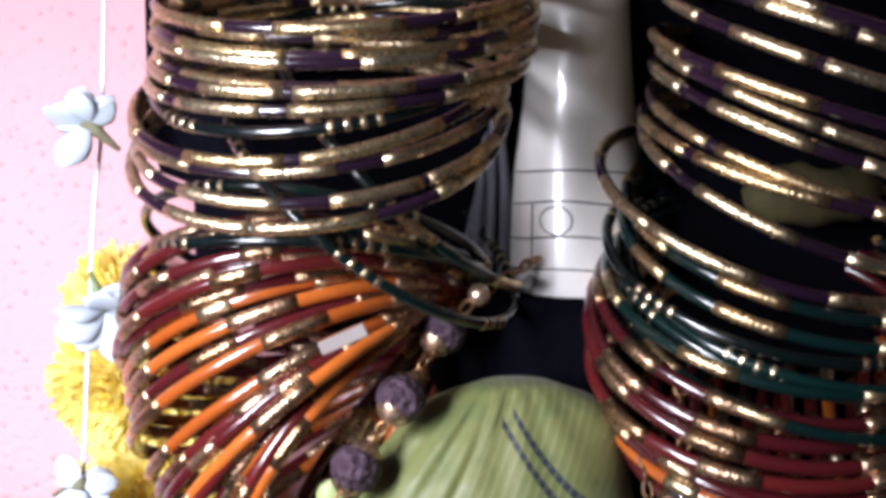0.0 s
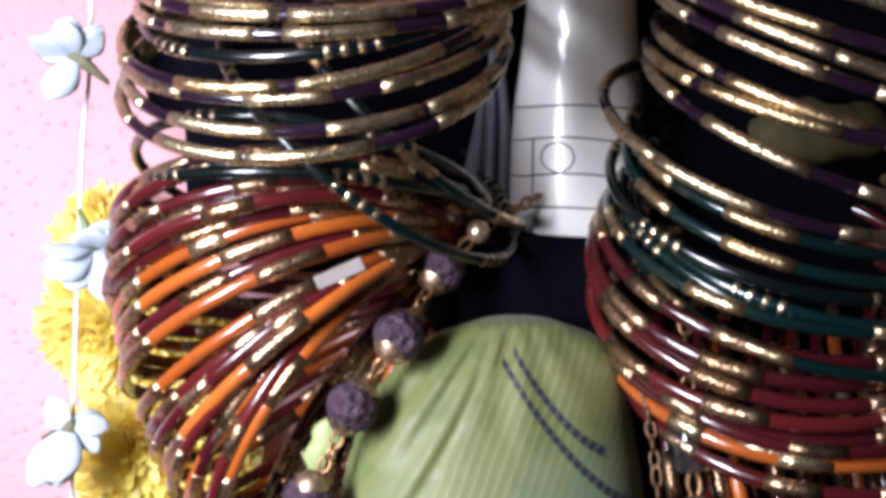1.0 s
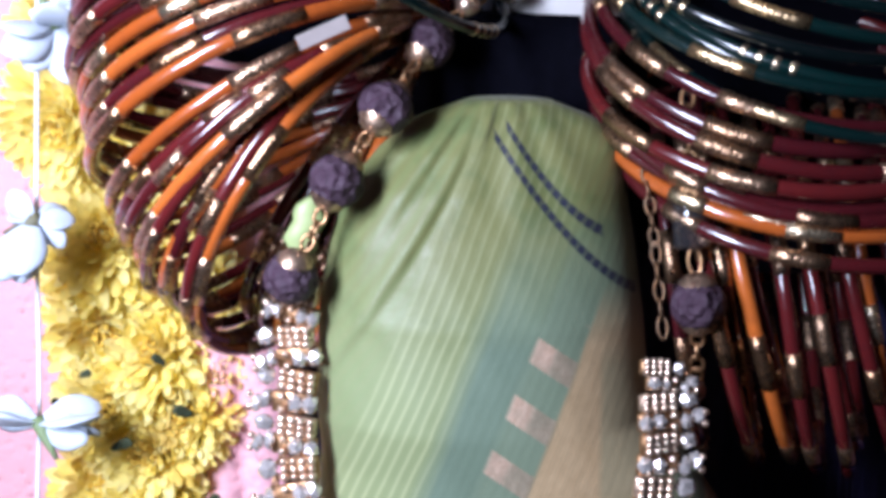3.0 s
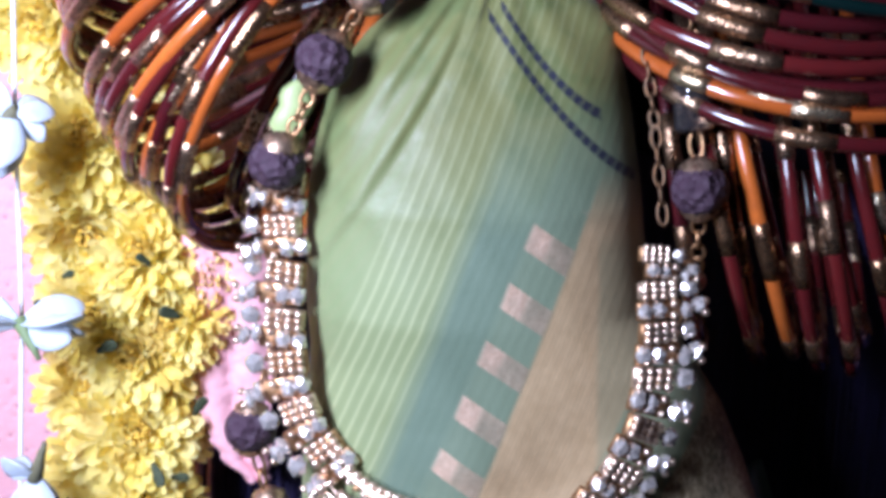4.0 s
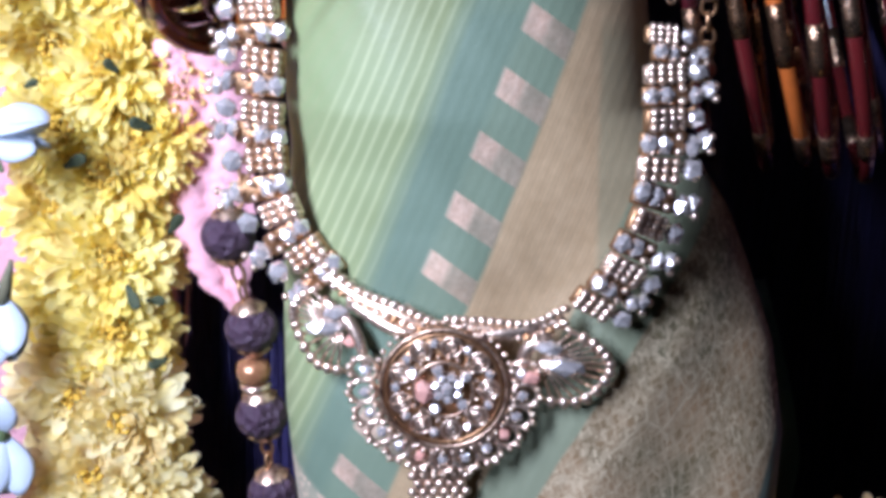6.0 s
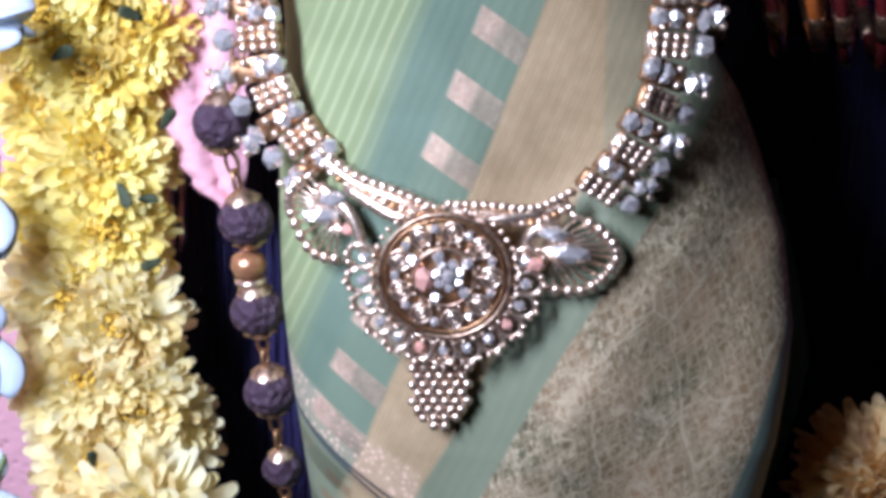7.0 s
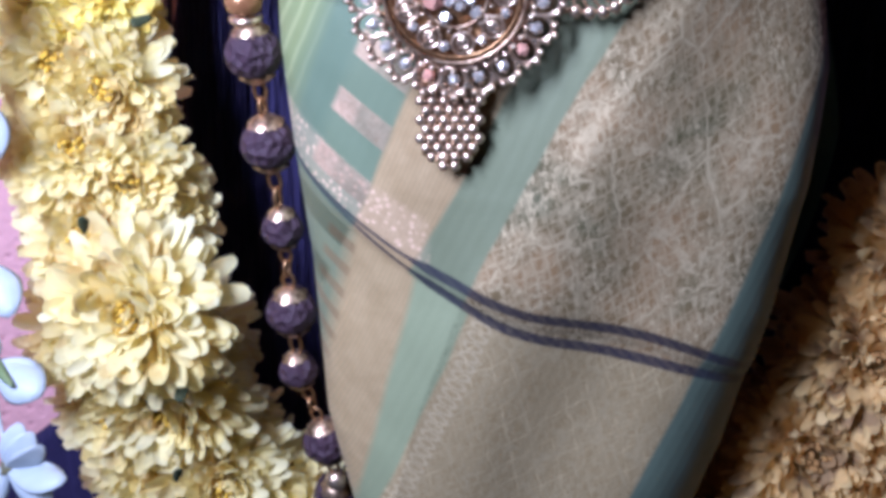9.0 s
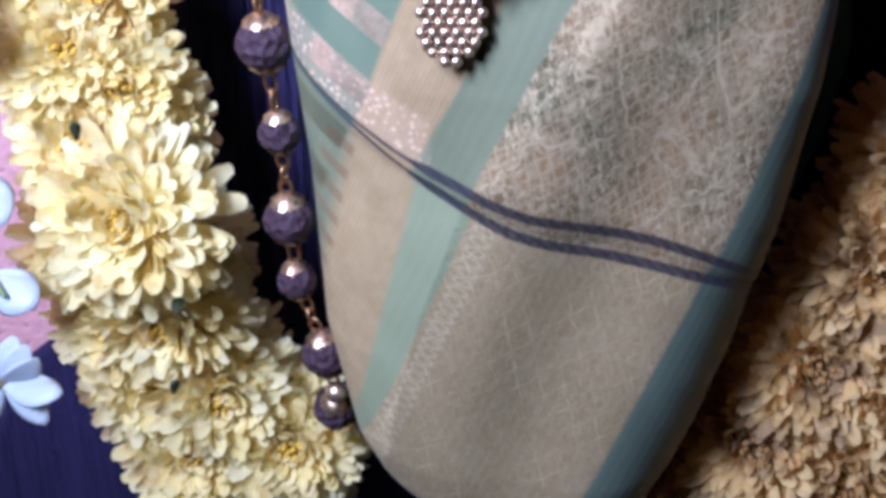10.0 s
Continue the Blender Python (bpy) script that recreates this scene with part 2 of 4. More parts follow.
    hexes = n.mul(n.sub(1.0, n.step(n.sub(cells.outputs["Distance"], 0.016), 0.02)), n.step(n.sub(n.noise(420, 3, 0.7), 0.42), 0.15))
    florets = n.tree.nodes.new("ShaderNodeTexVoronoi")
    florets.feature = "DISTANCE_TO_EDGE"
    florets.inputs["Scale"].default_value, florets.inputs["Randomness"].default_value = 310.0, 0.7
    n.put(florets.inputs["Vector"], warp.outputs[0])
    petals = n.mul(n.sub(1.0, n.step(n.sub(florets.outputs["Distance"], 0.06), 0.08)), n.step(n.sub(n.noise(160, 3), 0.44), 0.25))
    net = n.op("MAXIMUM", net, n.op("MAXIMUM", n.mul(hexes, 0.75), n.mul(n.mul(petals, n.step(n.sub(n.noise(1100, 2), 0.48), 0.12)), 0.45)))
    brocade = n.mix(net, brocade_ground, (0.66, 0.54, 0.34))

    # fine pale lines in the plain part
    across = n.sub(xw, n.mul(z, 0.40))
    lines = n.op("MULTIPLY_ADD", n.op("SINE", n.mul(across, 3.4)), 0.5, 0.5)
    line_zone = n.mul(n.step(n.sub(across, -133.0), 3.0), n.sub(1.0, n.step(n.sub(across, -113.0), 4.0)))
    left_lines = n.op("MULTIPLY_ADD", n.op("SINE", n.mul(n.sub(xw, n.mul(z, 0.75)), 3.0)), 0.5, 0.5)
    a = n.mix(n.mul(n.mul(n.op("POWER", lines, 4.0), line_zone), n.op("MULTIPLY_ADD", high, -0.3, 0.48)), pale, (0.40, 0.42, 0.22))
    a = n.mix(n.mul(n.mul(left_lines, n.sub(1.0, line_zone)), 0.18), a, (0.16, 0.24, 0.09))
    # upper cloth, from its plain side to its border
    e_teal, e_mid = edge(0.6, 299.9, 0.34), edge(13, 310.4, 0.385)
    e_gold, e_b2 = edge(19.6, 306, 0.37), edge(1.8, 227.5, 0.47)
    e_b2r, e_b3 = edge(8.2, 221, 0.38, 0.0025), edge(43, 209.5, 0.345, -0.0006)
    low = n.sub(1.0, n.step(n.sub(z, 328.0), 22.0))
    a = n.mix(n.mul(n.step(e_teal, 4.0), low), a, n.mix(tone, (0.105, 0.15, 0.098), (0.145, 0.195, 0.13)))
    a = n.mix(n.mul(n.step(e_mid, 2.0), low), a, n.mix(tone, (0.125, 0.165, 0.102), (0.165, 0.21, 0.135)))
    bars = n.op("LESS_THAN", n.op("ABSOLUTE", n.sub(n.op("FRACT", n.op("MULTIPLY_ADD", n.add(z, n.mul(x, 0.7)), 1 / 11.2, 0.17)), 0.5)), 0.215)
    sq = n.mul(n.mul(inside(e_mid, e_gold, 0.8), bars), n.sub(1.0, n.step(n.sub(z, 320.0), 2.0)))
    a = n.mix(n.mul(n.mul(sq, n.op("MULTIPLY_ADD", n.noise(300, 2), 0.8, 0.4)), n.op("MULTIPLY_ADD", n.step(n.sub(e_mid, 3.6), 1.0), -0.45, 1.0)), a, copper)
    weave = n.op("MULTIPLY_ADD", n.op("SINE", n.mul(across, 9.0)), 0.5, 0.5)
    gold_lined = n.mix(n.mul(weave, 0.25), gold, (0.16, 0.17, 0.08))
    is_gold = n.mul(n.step(e_gold, 0.8), n.sub(1.0, n.step(n.sub(z, 322.0), 9.0)))
    a = n.mix(is_gold, a, gold_lined)
    rim = n.mul(n.step(n.sub(xw, 26.8), 1.0), n.sub(1.0, n.step(n.sub(z, 316.0), 5.0)))
    a = n.mix(n.mul(rim, 0.75), a, n.mix(0.35, teal, gold))
    a = n.mix(n.step(e_b2, 0.8), a, teal)
    a = n.mix(n.step(e_b2r, 0.6), a, brocade)
    a = n.mix(n.step(e_b3, 0.8), a, deep)
    # bright bars along the border where the upper cloth ends
    zw = n.poly(x, (-2.563e-06, 8.204e-06, 0.009814, -0.5293, 222.6))
    zl = n.poly(x, (-3.513e-06, 9.556e-05, 0.01005, -0.6641, 219.5))
    dw, dl = n.sub(z, zw), n.sub(z, zl)
    shine = n.mul(inside(n.sub(dw, 0.5), n.sub(dw, 8.0), 1.5), n.sub(1.0, n.step(n.sub(x, 1.0), 2.0)))
    a = n.mix(n.mul(shine, n.op("MULTIPLY_ADD", n.step(n.sub(n.voronoi(900), 0.35), 0.2), -0.6, 0.85)), a, copper)
    # lower cloth
    f_l, f_r = edge(-1, 217, 0.217), edge(6.8, 213.4, 0.35)
    dull = n.mix(n.mul(weave, 0.3), gold, (0.20, 0.22, 0.10))
    b = n.mix(n.step(n.add(f_l, 10.5), 2.5), teal, dull)
    rust = n.op("LESS_THAN", n.op("ABSOLUTE", n.sub(n.op("FRACT", n.mul(n.add(z, n.mul(x, 0.7)), 1 / 5.2)), 0.5)), 0.2)
    b = n.mix(n.mul(n.mul(inside(n.add(f_l, 14.0), n.add(f_l, 9.5), 0.8), rust), 0.6), b, (0.20, 0.12, 0.06))
    b = n.mix(n.step(f_l, 1.2), b, n.mix(tone, (0.225, 0.252, 0.145), (0.29, 0.322, 0.19)))
    diamonds = n.op("MAXIMUM", lattice(n.mul(n.add(la, lb), 2.0), 0.06), lattice(n.mul(n.sub(la, lb), 2.0), 0.06))
    net2 = n.op("MAXIMUM", n.mul(net, 0.7), n.mul(n.mul(diamonds, n.step(n.sub(n.noise(130, 2), 0.48), 0.2)), 0.42))
    brocade2 = n.mix(net2, n.mix(tone, (0.24, 0.178, 0.088), (0.34, 0.252, 0.13)), (0.62, 0.51, 0.31))
    b = n.mix(n.step(f_r, 0.6), b, brocade2)
    along = n.mul(n.sub(n.op("FRACT", n.mul(n.add(z, n.mul(x, 0.4)), 1 / 2.0)), 0.5), 2.0)
    over = n.mul(n.sub(f_r, 2.6), 1 / 2.0)
    oval = n.op("SQRT", n.add(n.mul(along, along), n.mul(over, over)))
    chain = n.mul(inside(n.sub(f_r, 0.8), n.sub(f_r, 5.2), 0.5), n.sub(1.0, n.step(n.sub(n.op("ABSOLUTE", n.sub(oval, 0.72)), 0.16), 0.2)))
    b = n.mix(n.mul(chain, 0.42), b, (0.60, 0.50, 0.33))
    b = n.mix(n.step(e_b3, 0.8), b, deep)
    c = n.mix(n.step(dl, 0.4), b, a)
    # navy border lines, broken like stitches
    stitch = n.op("MULTIPLY_ADD", n.op("SINE", n.mul(n.add(x, z), 3.4)), 0.18, 0.78)
    thin = n.op("MULTIPLY_ADD", n.step(n.sub(x, 0.0), 3.0), 0.55, 0.35)
    l1 = n.sub(1.0, n.step(n.sub(n.op("ABSOLUTE", dw), thin), 0.4))
    l2 = n.sub(1.0, n.step(n.sub(n.op("ABSOLUTE", n.sub(dl, 0.9)), thin), 0.4))
    c = n.mix(n.mul(n.op("MAXIMUM", l1, l2), n.op("MULTIPLY_ADD", stitch, 0.3, 0.62)), c, (0.022, 0.020, 0.040))

    def top_line(coefs, lo, hi):
        d = n.op("ABSOLUTE", n.sub(z, n.poly(x, coefs)))
        return n.mul(n.sub(1.0, n.step(n.sub(d, 0.85), 0.5)), n.mul(n.step(n.sub(x, lo), 0.4), n.sub(1.0, n.step(n.sub(x, hi), 0.6))))

    t1 = top_line((0.02318, -2.052, 367.2), 10, 33)
    t2 = top_line((0.03839, -2.559, 375.5), 12, 27)
    dash = n.op("MULTIPLY_ADD", n.step(n.add(n.op("SINE", n.mul(n.sub(x, z), 2.6)), 0.35), 0.8), 0.3, 0.65)
    c = n.mix(n.mul(n.op("MAXIMUM", t1, t2), dash), c, (0.012, 0.014, 0.035))
    metal = n.op("MAXIMUM", n.mul(sq, 0.5), n.mul(n.op("MULTIPLY_ADD", net, 0.35, 0.2), inside(e_b2r, e_b3)))
    n.bump(n.add(n.mul(fine, 0.6), n.mul(lines, 0.25)), 0.2, 0.0003)
    return n.done(c, n.op("MULTIPLY_ADD", n.noise(400, 2), 0.25, 0.42), metal, Sheen_Weight=0.06, Sheen_Roughness=0.4)


PINK, ROOM = m_wall(), m_room()
GOLD = m_gold("gold_plate", (0.96, 0.77, 0.60), 0.27, (0.30, 0.14, 0.07), 0.5)
GOLD_DEEP = m_gold("dull_gold_plate", (0.48, 0.28, 0.14), 0.36)
CAP = m_gold("bronze_cap", (0.72, 0.52, 0.36), 0.36, (0.16, 0.08, 0.05), 0.9, 800)
SILVER = m_silver()
INK = m_plain("engraved_line", (0.05, 0.045, 0.05), (0.12, 0.11, 0.11), 0.6)
SEED = m_bead()
CRYSTAL = m_plain("clear_stone", (0.60, 0.53, 0.49), (0.98, 0.93, 0.88), 0.18, 900, 0.5, 0.7, Coat_Weight=1.0)
RUBY = m_plain("red_stone", (0.60, 0.22, 0.15), (0.85, 0.55, 0.45), 0.08, 200, 0.02, 0.2, Coat_Weight=1.0)
AMBER = m_plain("amber_bead", (0.20, 0.07, 0.03), (0.50, 0.26, 0.12), 0.25, 700, 0.5, 0.4)
CLEAR = m_plain("clear_plastic", (0.30, 0.28, 0.30), (0.45, 0.42, 0.44), 0.06, 300, 0.05, Transmission_Weight=0.95)
BROWN = m_gold("tarnished_brass", (0.10, 0.065, 0.04), 0.4)
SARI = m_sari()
HAIR = m_hair()
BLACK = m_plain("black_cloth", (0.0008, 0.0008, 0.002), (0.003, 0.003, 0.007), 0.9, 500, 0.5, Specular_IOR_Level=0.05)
OLIVE = m_plain("olive_cloth", (0.022, 0.017, 0.005), (0.085, 0.068, 0.018), 0.8, 260, 0.9)
TULLE = m_plain("grey_net", (0.04, 0.04, 0.055), (0.14, 0.135, 0.155), 0.6, 500, 0.4)
YELLOW = m_petal("yellow_petal", (0.97, 0.90, 0.42), (0.96, 0.80, 0.16), (0.62, 0.40, 0.03))
CREAM = m_petal("cream_yellow_petal", (0.98, 0.92, 0.60), (0.96, 0.82, 0.36), (0.68, 0.45, 0.12))
PEACH = m_petal("peach_petal", (0.92, 0.72, 0.36), (0.80, 0.56, 0.24), (0.16, 0.05, 0.045), 0.56)
WILTED = m_plain("wilted_disc", (0.20, 0.09, 0.03), (0.42, 0.24, 0.07), 0.8, 900, 0.8)
DISC = m_plain("flower_disc", (0.48, 0.28, 0.03), (0.80, 0.55, 0.05), 0.7, 900, 0.8)
WHITE = m_plain("white_petal", (0.36, 0.42, 0.49), (0.56, 0.61, 0.66), 0.5, 200, 0.25, Subsurface_Weight=0.2, Subsurface_Radius=(0.002, 0.002, 0.002), Subsurface_Scale=1.0)
STEM = m_plain("green_calyx", (0.10, 0.15, 0.05), (0.22, 0.28, 0.13), 0.6, 400)
DRY = m_plain("dry_calyx", (0.08, 0.07, 0.04), (0.20, 0.19, 0.10), 0.7, 400)
THREAD = m_plain("white_thread", (0.70, 0.73, 0.78), (0.85, 0.87, 0.9), 0.7, 900, 0.4)
R_PURPLE = m_glass_ring("purple_bangle", (0.010, 0.004, 0.010), (0.022, 0.007, 0.020))
R_TEAL = m_glass_ring("dark_green_bangle", (0.001, 0.003, 0.003), (0.001, 0.018, 0.015))
R_RED = m_glass_ring("maroon_bangle", (0.055, 0.005, 0.007), (0.115, 0.011, 0.010))
R_ORANGE = m_glass_ring("orange_bangle", (0.36, 0.075, 0.009), (0.56, 0.14, 0.02))
F_GOLD = m_foil("bangle_gold_foil", (0.70, 0.50, 0.26), (0.86, 0.66, 0.38))
F_PALE = m_foil("bangle_pale_foil", (0.66, 0.52, 0.32), (0.84, 0.70, 0.48))
F_RUST = m_foil("bangle_rust_foil", (0.40, 0.23, 0.12), (0.64, 0.44, 0.29))
LABEL = m_plain("white_sticker", (0.22, 0.19, 0.175), (0.32, 0.28, 0.26), 0.3, 300, 0.1)

# ---- setting ----
def slab(name, at, size, mat, label, category="wall"):
    bm = bmesh.new()
    add_box(bm, at, size)
    return tagged(link(name, bm, mat, smooth=False), label, category, kind="structure")


slab("wall_back", (0, 330, 390), (1000, 100, 820), PINK, "rough pink plastered wall behind the shrine")
slab("wall_left", (-550, -110, 390), (100, 780, 820), ROOM, "plain painted side wall")
slab("wall_right", (550, -110, 390), (100, 780, 820), ROOM, "plain painted side wall")
slab("wall_front", (0, -550, 390), (1000, 100, 820), ROOM, "plain painted wall behind the viewer")
slab("ceiling", (0, -110, 825), (1200, 980, 50), ROOM, "plain painted ceiling", "ceiling")
slab("floor", (0, -110, -45), (1200, 980, 90), BLACK, "floor covered with a dark cloth", "floor")

# ---- the dressed figure ----
PROFILE = [  # height, left, right, front, depth, shear, power
    (-0.5, -22, 60, 196, 20, 0.05, 2.4), (60, 6, 44, 194, 20, 0.08, 2.4), (120, 22, 29, 194, 14, 0.10, 2.4), (140, 15, 34.5, 188.5, 18, 0.12, 2.4),
    (151, 2, 39, 187, 18, 0.13, 2.4), (159, -7, 42.5, 186.5, 18, 0.14, 2.4), (166, -10.5, 45, 186.3, 18, 0.145, 2.5), (187, -15.0, 51.5, 186.8, 18, 0.145, 2.5), (215, -16.5, 56.2, 187.5, 18, 0.145, 2.5),
    (234, -18.5, 58.5, 187.5, 18.5, 0.13, 2.5), (251, -20.0, 60, 189, 19, 0.10, 2.4), (265, -20.0, 58, 190.5, 19, 0.08, 2.3), (277, -19.5, 54, 192, 19, 0.06, 2.3),
    (286, -18.5, 50, 192.5, 19, 0.05, 2.3), (295, -18, 44, 192.5, 20, 0.04, 2.3), (303, -18.5, 37.5, 192.5, 20, 0.03, 2.3), (320, -18, 35.5, 194, 19, 0.02, 2.3),
    (332, -16.0, 34, 197, 17, 0.0, 2.2), (340, -13, 32.5, 200.5, 14, 0.0, 2.2), (346, -8, 31.5, 204, 11, 0.0, 2.1), (350.5, -2, 28, 207.5, 8, 0.0, 2.0), (353.5, 6, 20, 211, 4, 0.0, 2.0)]
PZ = [r[0] for r in PROFILE]


def body_at(z):
    return [float(np.interp(z, PZ, [r[k] for r in PROFILE])) for k in range(1, 7)]


def border(x):
    x = max(-20.0, min(60.0, x))
    return float(np.polyval((-2.563e-06, 8.204e-06, 0.009814, -0.5293, 222.6), x))


def body_front(x, z):
    """Depth of the cloth's front at a place of the figure, in millimetres."""
    left, right, front, depth, shear, power = body_at(z)
    cx, rx = (left + right) / 2, (right - left) / 2
    u = max(-1.0, min(1.0, (x - cx) / rx))
    y = front + depth - depth * (1 - abs(u) ** power) ** (1 / power) - shear * (x - cx)
    return y - folds(x, z)


def soft_step(d, w):
    t = max(0.0, min(1.0, d / w + 0.5))
    return t * t * (3 - 2 * t)


def folds(x, z):
    """Height of pleats and layers over the smooth form."""
    h = 0.0
    crease = x - (9 - 0.66 * (350 - z))
    fade = soft_step(z - 300, 30) * soft_step(352 - z, 10)
    h += 0.65 * fade * (1 - soft_step(crease, 2.6))
    h += 0.5 * fade * math.exp(-((crease + 6) / 2.2) ** 2) + 0.4 * fade * math.exp(-((crease + 12) / 1.8) ** 2)
    ang = math.atan2(x - 13, 362 - z)
    h += 0.38 * fade * (1 - soft_step(crease - 1, 2)) * math.sin(ang * 34)
    h += 0.25 * soft_step(z - 336, 10) * math.sin(ang * 16 + 1.0)
    h += 0.7 * soft_step(z - border(x) + 2.2, 1.2)
    h += 1.1 * math.sin((x - 0.35 * z) * 0.19 + 0.6) * soft_step(286 - z, 20) * soft_step(x - 4, 20)
    drape = x - (0.62 * (z - 222) + 9)
    h += 0.6 * soft_step(drape, 5.0) * soft_step(290 - z, 20) * soft_step(z - border(x), 4)
    h += 0.5 * noise.noise(Vector((x * 0.06, z * 0.05, 3.1))) + 0.25 * noise.noise(Vector((x * 0.2 + z * 0.1, z * 0.05, 9.7)))
    return h


def figure():
    bm = bmesh.new()
    nu, zs = 150, [float(v) for v in np.concatenate([np.linspace(-0.5, 120, 20, endpoint=False), np.linspace(120, 353.5, 280)])]
    grid = []
    for z in zs:
        left, right, front, depth, shear, power = body_at(z)
        cx, rx = (left + right) / 2, (right - left) / 2
        row = []
        for i in range(nu):
            u = -math.cos(math.pi * i / (nu - 1))
            x = cx + rx * u
            row.append(bm.verts.new((x, body_front(x, z), z)))
        for i in range(1, 30):
            a = math.pi * i / 30
            x = cx + rx * math.cos(a)
            row.append(bm.verts.new((x, front + depth + 24 * math.sin(a) * min(1, depth / 14) - shear * (x - cx), z)))
        grid.append(row)
    for a, b in zip(grid, grid[1:]):
        for i in range(len(a)):
            j = (i + 1) % len(a)
            bm.faces.new((a[i], a[j], b[j], b[i]))
    bm.faces.new(grid[-1])
    bm.faces.new(grid[0][::-1])
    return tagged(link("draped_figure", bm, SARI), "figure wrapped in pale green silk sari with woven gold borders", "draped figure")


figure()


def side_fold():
    """The hanging end of the silk beside the figure, deeper in, its shade put into the colour."""
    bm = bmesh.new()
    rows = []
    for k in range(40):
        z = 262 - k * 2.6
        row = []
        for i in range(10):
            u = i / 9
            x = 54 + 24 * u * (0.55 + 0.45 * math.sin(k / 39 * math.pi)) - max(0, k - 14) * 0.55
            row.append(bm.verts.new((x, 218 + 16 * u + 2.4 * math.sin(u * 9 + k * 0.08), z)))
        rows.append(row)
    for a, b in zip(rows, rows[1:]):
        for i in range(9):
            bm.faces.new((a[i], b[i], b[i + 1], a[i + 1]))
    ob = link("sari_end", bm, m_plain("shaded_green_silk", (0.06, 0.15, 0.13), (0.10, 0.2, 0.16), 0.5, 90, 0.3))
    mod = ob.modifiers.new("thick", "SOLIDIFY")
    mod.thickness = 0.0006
    return tagged(ob, "loose end of green silk beside the figure, with shade put into its colour", "cloth")


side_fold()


def dark_backing():
    bm = bmesh.new()
    rows = []
    zs = np.linspace(0.5, 420, 90)
    for z in zs:
        left = float(np.interp(z, [0, 110, 126, 136, 144, 156, 180, 215, 250, 256, 264, 284, 300, 330, 420], [-108, -102, -95, -87, -79, -71, -62, -50, -43, -41, -37, -31, -22, -14, -10]))
        left += 1.6 * noise.noise(Vector((1.3, z * 0.35, 0))) + 1.0 * noise.noise(Vector((7.3, z * 0.9, 0)))
        row = []
        for i in range(70):
            x = left + (150 - left) * i / 69
            y = 266 + 3.5 * noise.noise(Vector((x * 0.05, z * 0.004, 2))) + 1.5 * noise.noise(Vector((x * 0.3, z * 0.01, 5)))
            row.append(bm.verts.new((x, y, z)))
        rows.append(row)
    for a, b in zip(rows, rows[1:]):
        for i in range(69):
            bm.faces.new((a[i], a[i + 1], b[i + 1], b[i]))
    ob = link("dark_hair_fall", bm, HAIR)
    mod = ob.modifiers.new("thick", "SOLIDIFY")
    mod.thickness, mod.offset = 0.003, 1
    tagged(ob, "long fall of black artificial hair behind the figure", "hair")
    rng = random.Random(5)
    bm = bmesh.new()
    for k in range(190):
        x0 = rng.choice((rng.uniform(-44, -16), rng.uniform(-44, -16), rng.uniform(50, 140)))
        z0, length = rng.uniform(230, 285), rng.uniform(80, 200)
        spread = (x0 + 20) * 0.5 if x0 < 0 else 0
        pts = [(x0 + spread * s * s * 1.6 + 1.0 * math.sin(s * 5 + k), 263 + rng.uniform(-1.5, 1) - 3 * s, max(1, z0 - length * s)) for s in np.linspace(0, 1, 7)]
        add_tube(bm, pts, lambda s: 0.22 * (1 - 0.6 * s), 3)
    tagged(part("hair_wisp", bm, HAIR, ob, "stray dark strands"), kind="stuff")


dark_backing()


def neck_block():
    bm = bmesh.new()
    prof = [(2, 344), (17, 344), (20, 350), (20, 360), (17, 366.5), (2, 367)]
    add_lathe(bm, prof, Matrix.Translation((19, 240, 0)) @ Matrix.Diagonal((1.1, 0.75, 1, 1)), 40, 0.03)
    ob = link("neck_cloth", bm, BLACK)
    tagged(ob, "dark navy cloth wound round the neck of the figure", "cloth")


neck_block()


def silver_tube():
    base = Matrix.Translation((26.4, 243, 0))
    bm = bmesh.new()
    prof = [(12.4, 364.5), (13.1, 365.2), (13.3, 368), (13.2, 376), (12.9, 384), (12.4, 391), (11.6, 396.5), (10.9, 403), (10.2, 412), (9.6, 424), (9.4, 440), (9.2, 442)]
    add_lathe(bm, prof, base, 64)
    tube = link("silver_stem", bm, SILVER)
    tagged(tube, "polished silver tapered stem with engraved lines", "metal stem")
    for h, r, wav in ((390.2, 12.5, 0.3), (384.2, 12.9, 0.5), (377.6, 13.2, 0.5), (371.6, 13.3, 0.3)):
        bm = bmesh.new()
        pts = [base @ Vector((r * math.cos(a), r * math.sin(a), h + wav * math.sin(3 * a + h))) for a in np.linspace(0, 2 * math.pi, 60, endpoint=False)]
        add_tube(bm, pts, 0.17, 5, True)
        part("engraved_ring", bm, INK, tube, "dark engraved line")
    bm = bmesh.new()
    pts = []
    for a in np.linspace(0, 2 * math.pi, 28, endpoint=False):
        dx, dz = 2.9 * math.cos(a), 3.0 * math.sin(a)
        x = -5.2 + dx
        pts.append(base @ Vector((x, -math.sqrt(13.1 ** 2 - x * x), 381 + dz * 0.9)))
    add_tube(bm, pts, 0.15, 5, True)
    part("engraved_circle", bm, INK, tube, "dark engraved circle")
    for x in (-9.5,):
        bm = bmesh.new()
        pts = [base @ Vector((x, -math.sqrt(13.2 ** 2 - x * x), h)) for h in (371.6, 377.6, 384.2)]
        add_tube(bm, pts, 0.13, 5)
        part("engraved_bar", bm, INK, tube)


silver_tube()

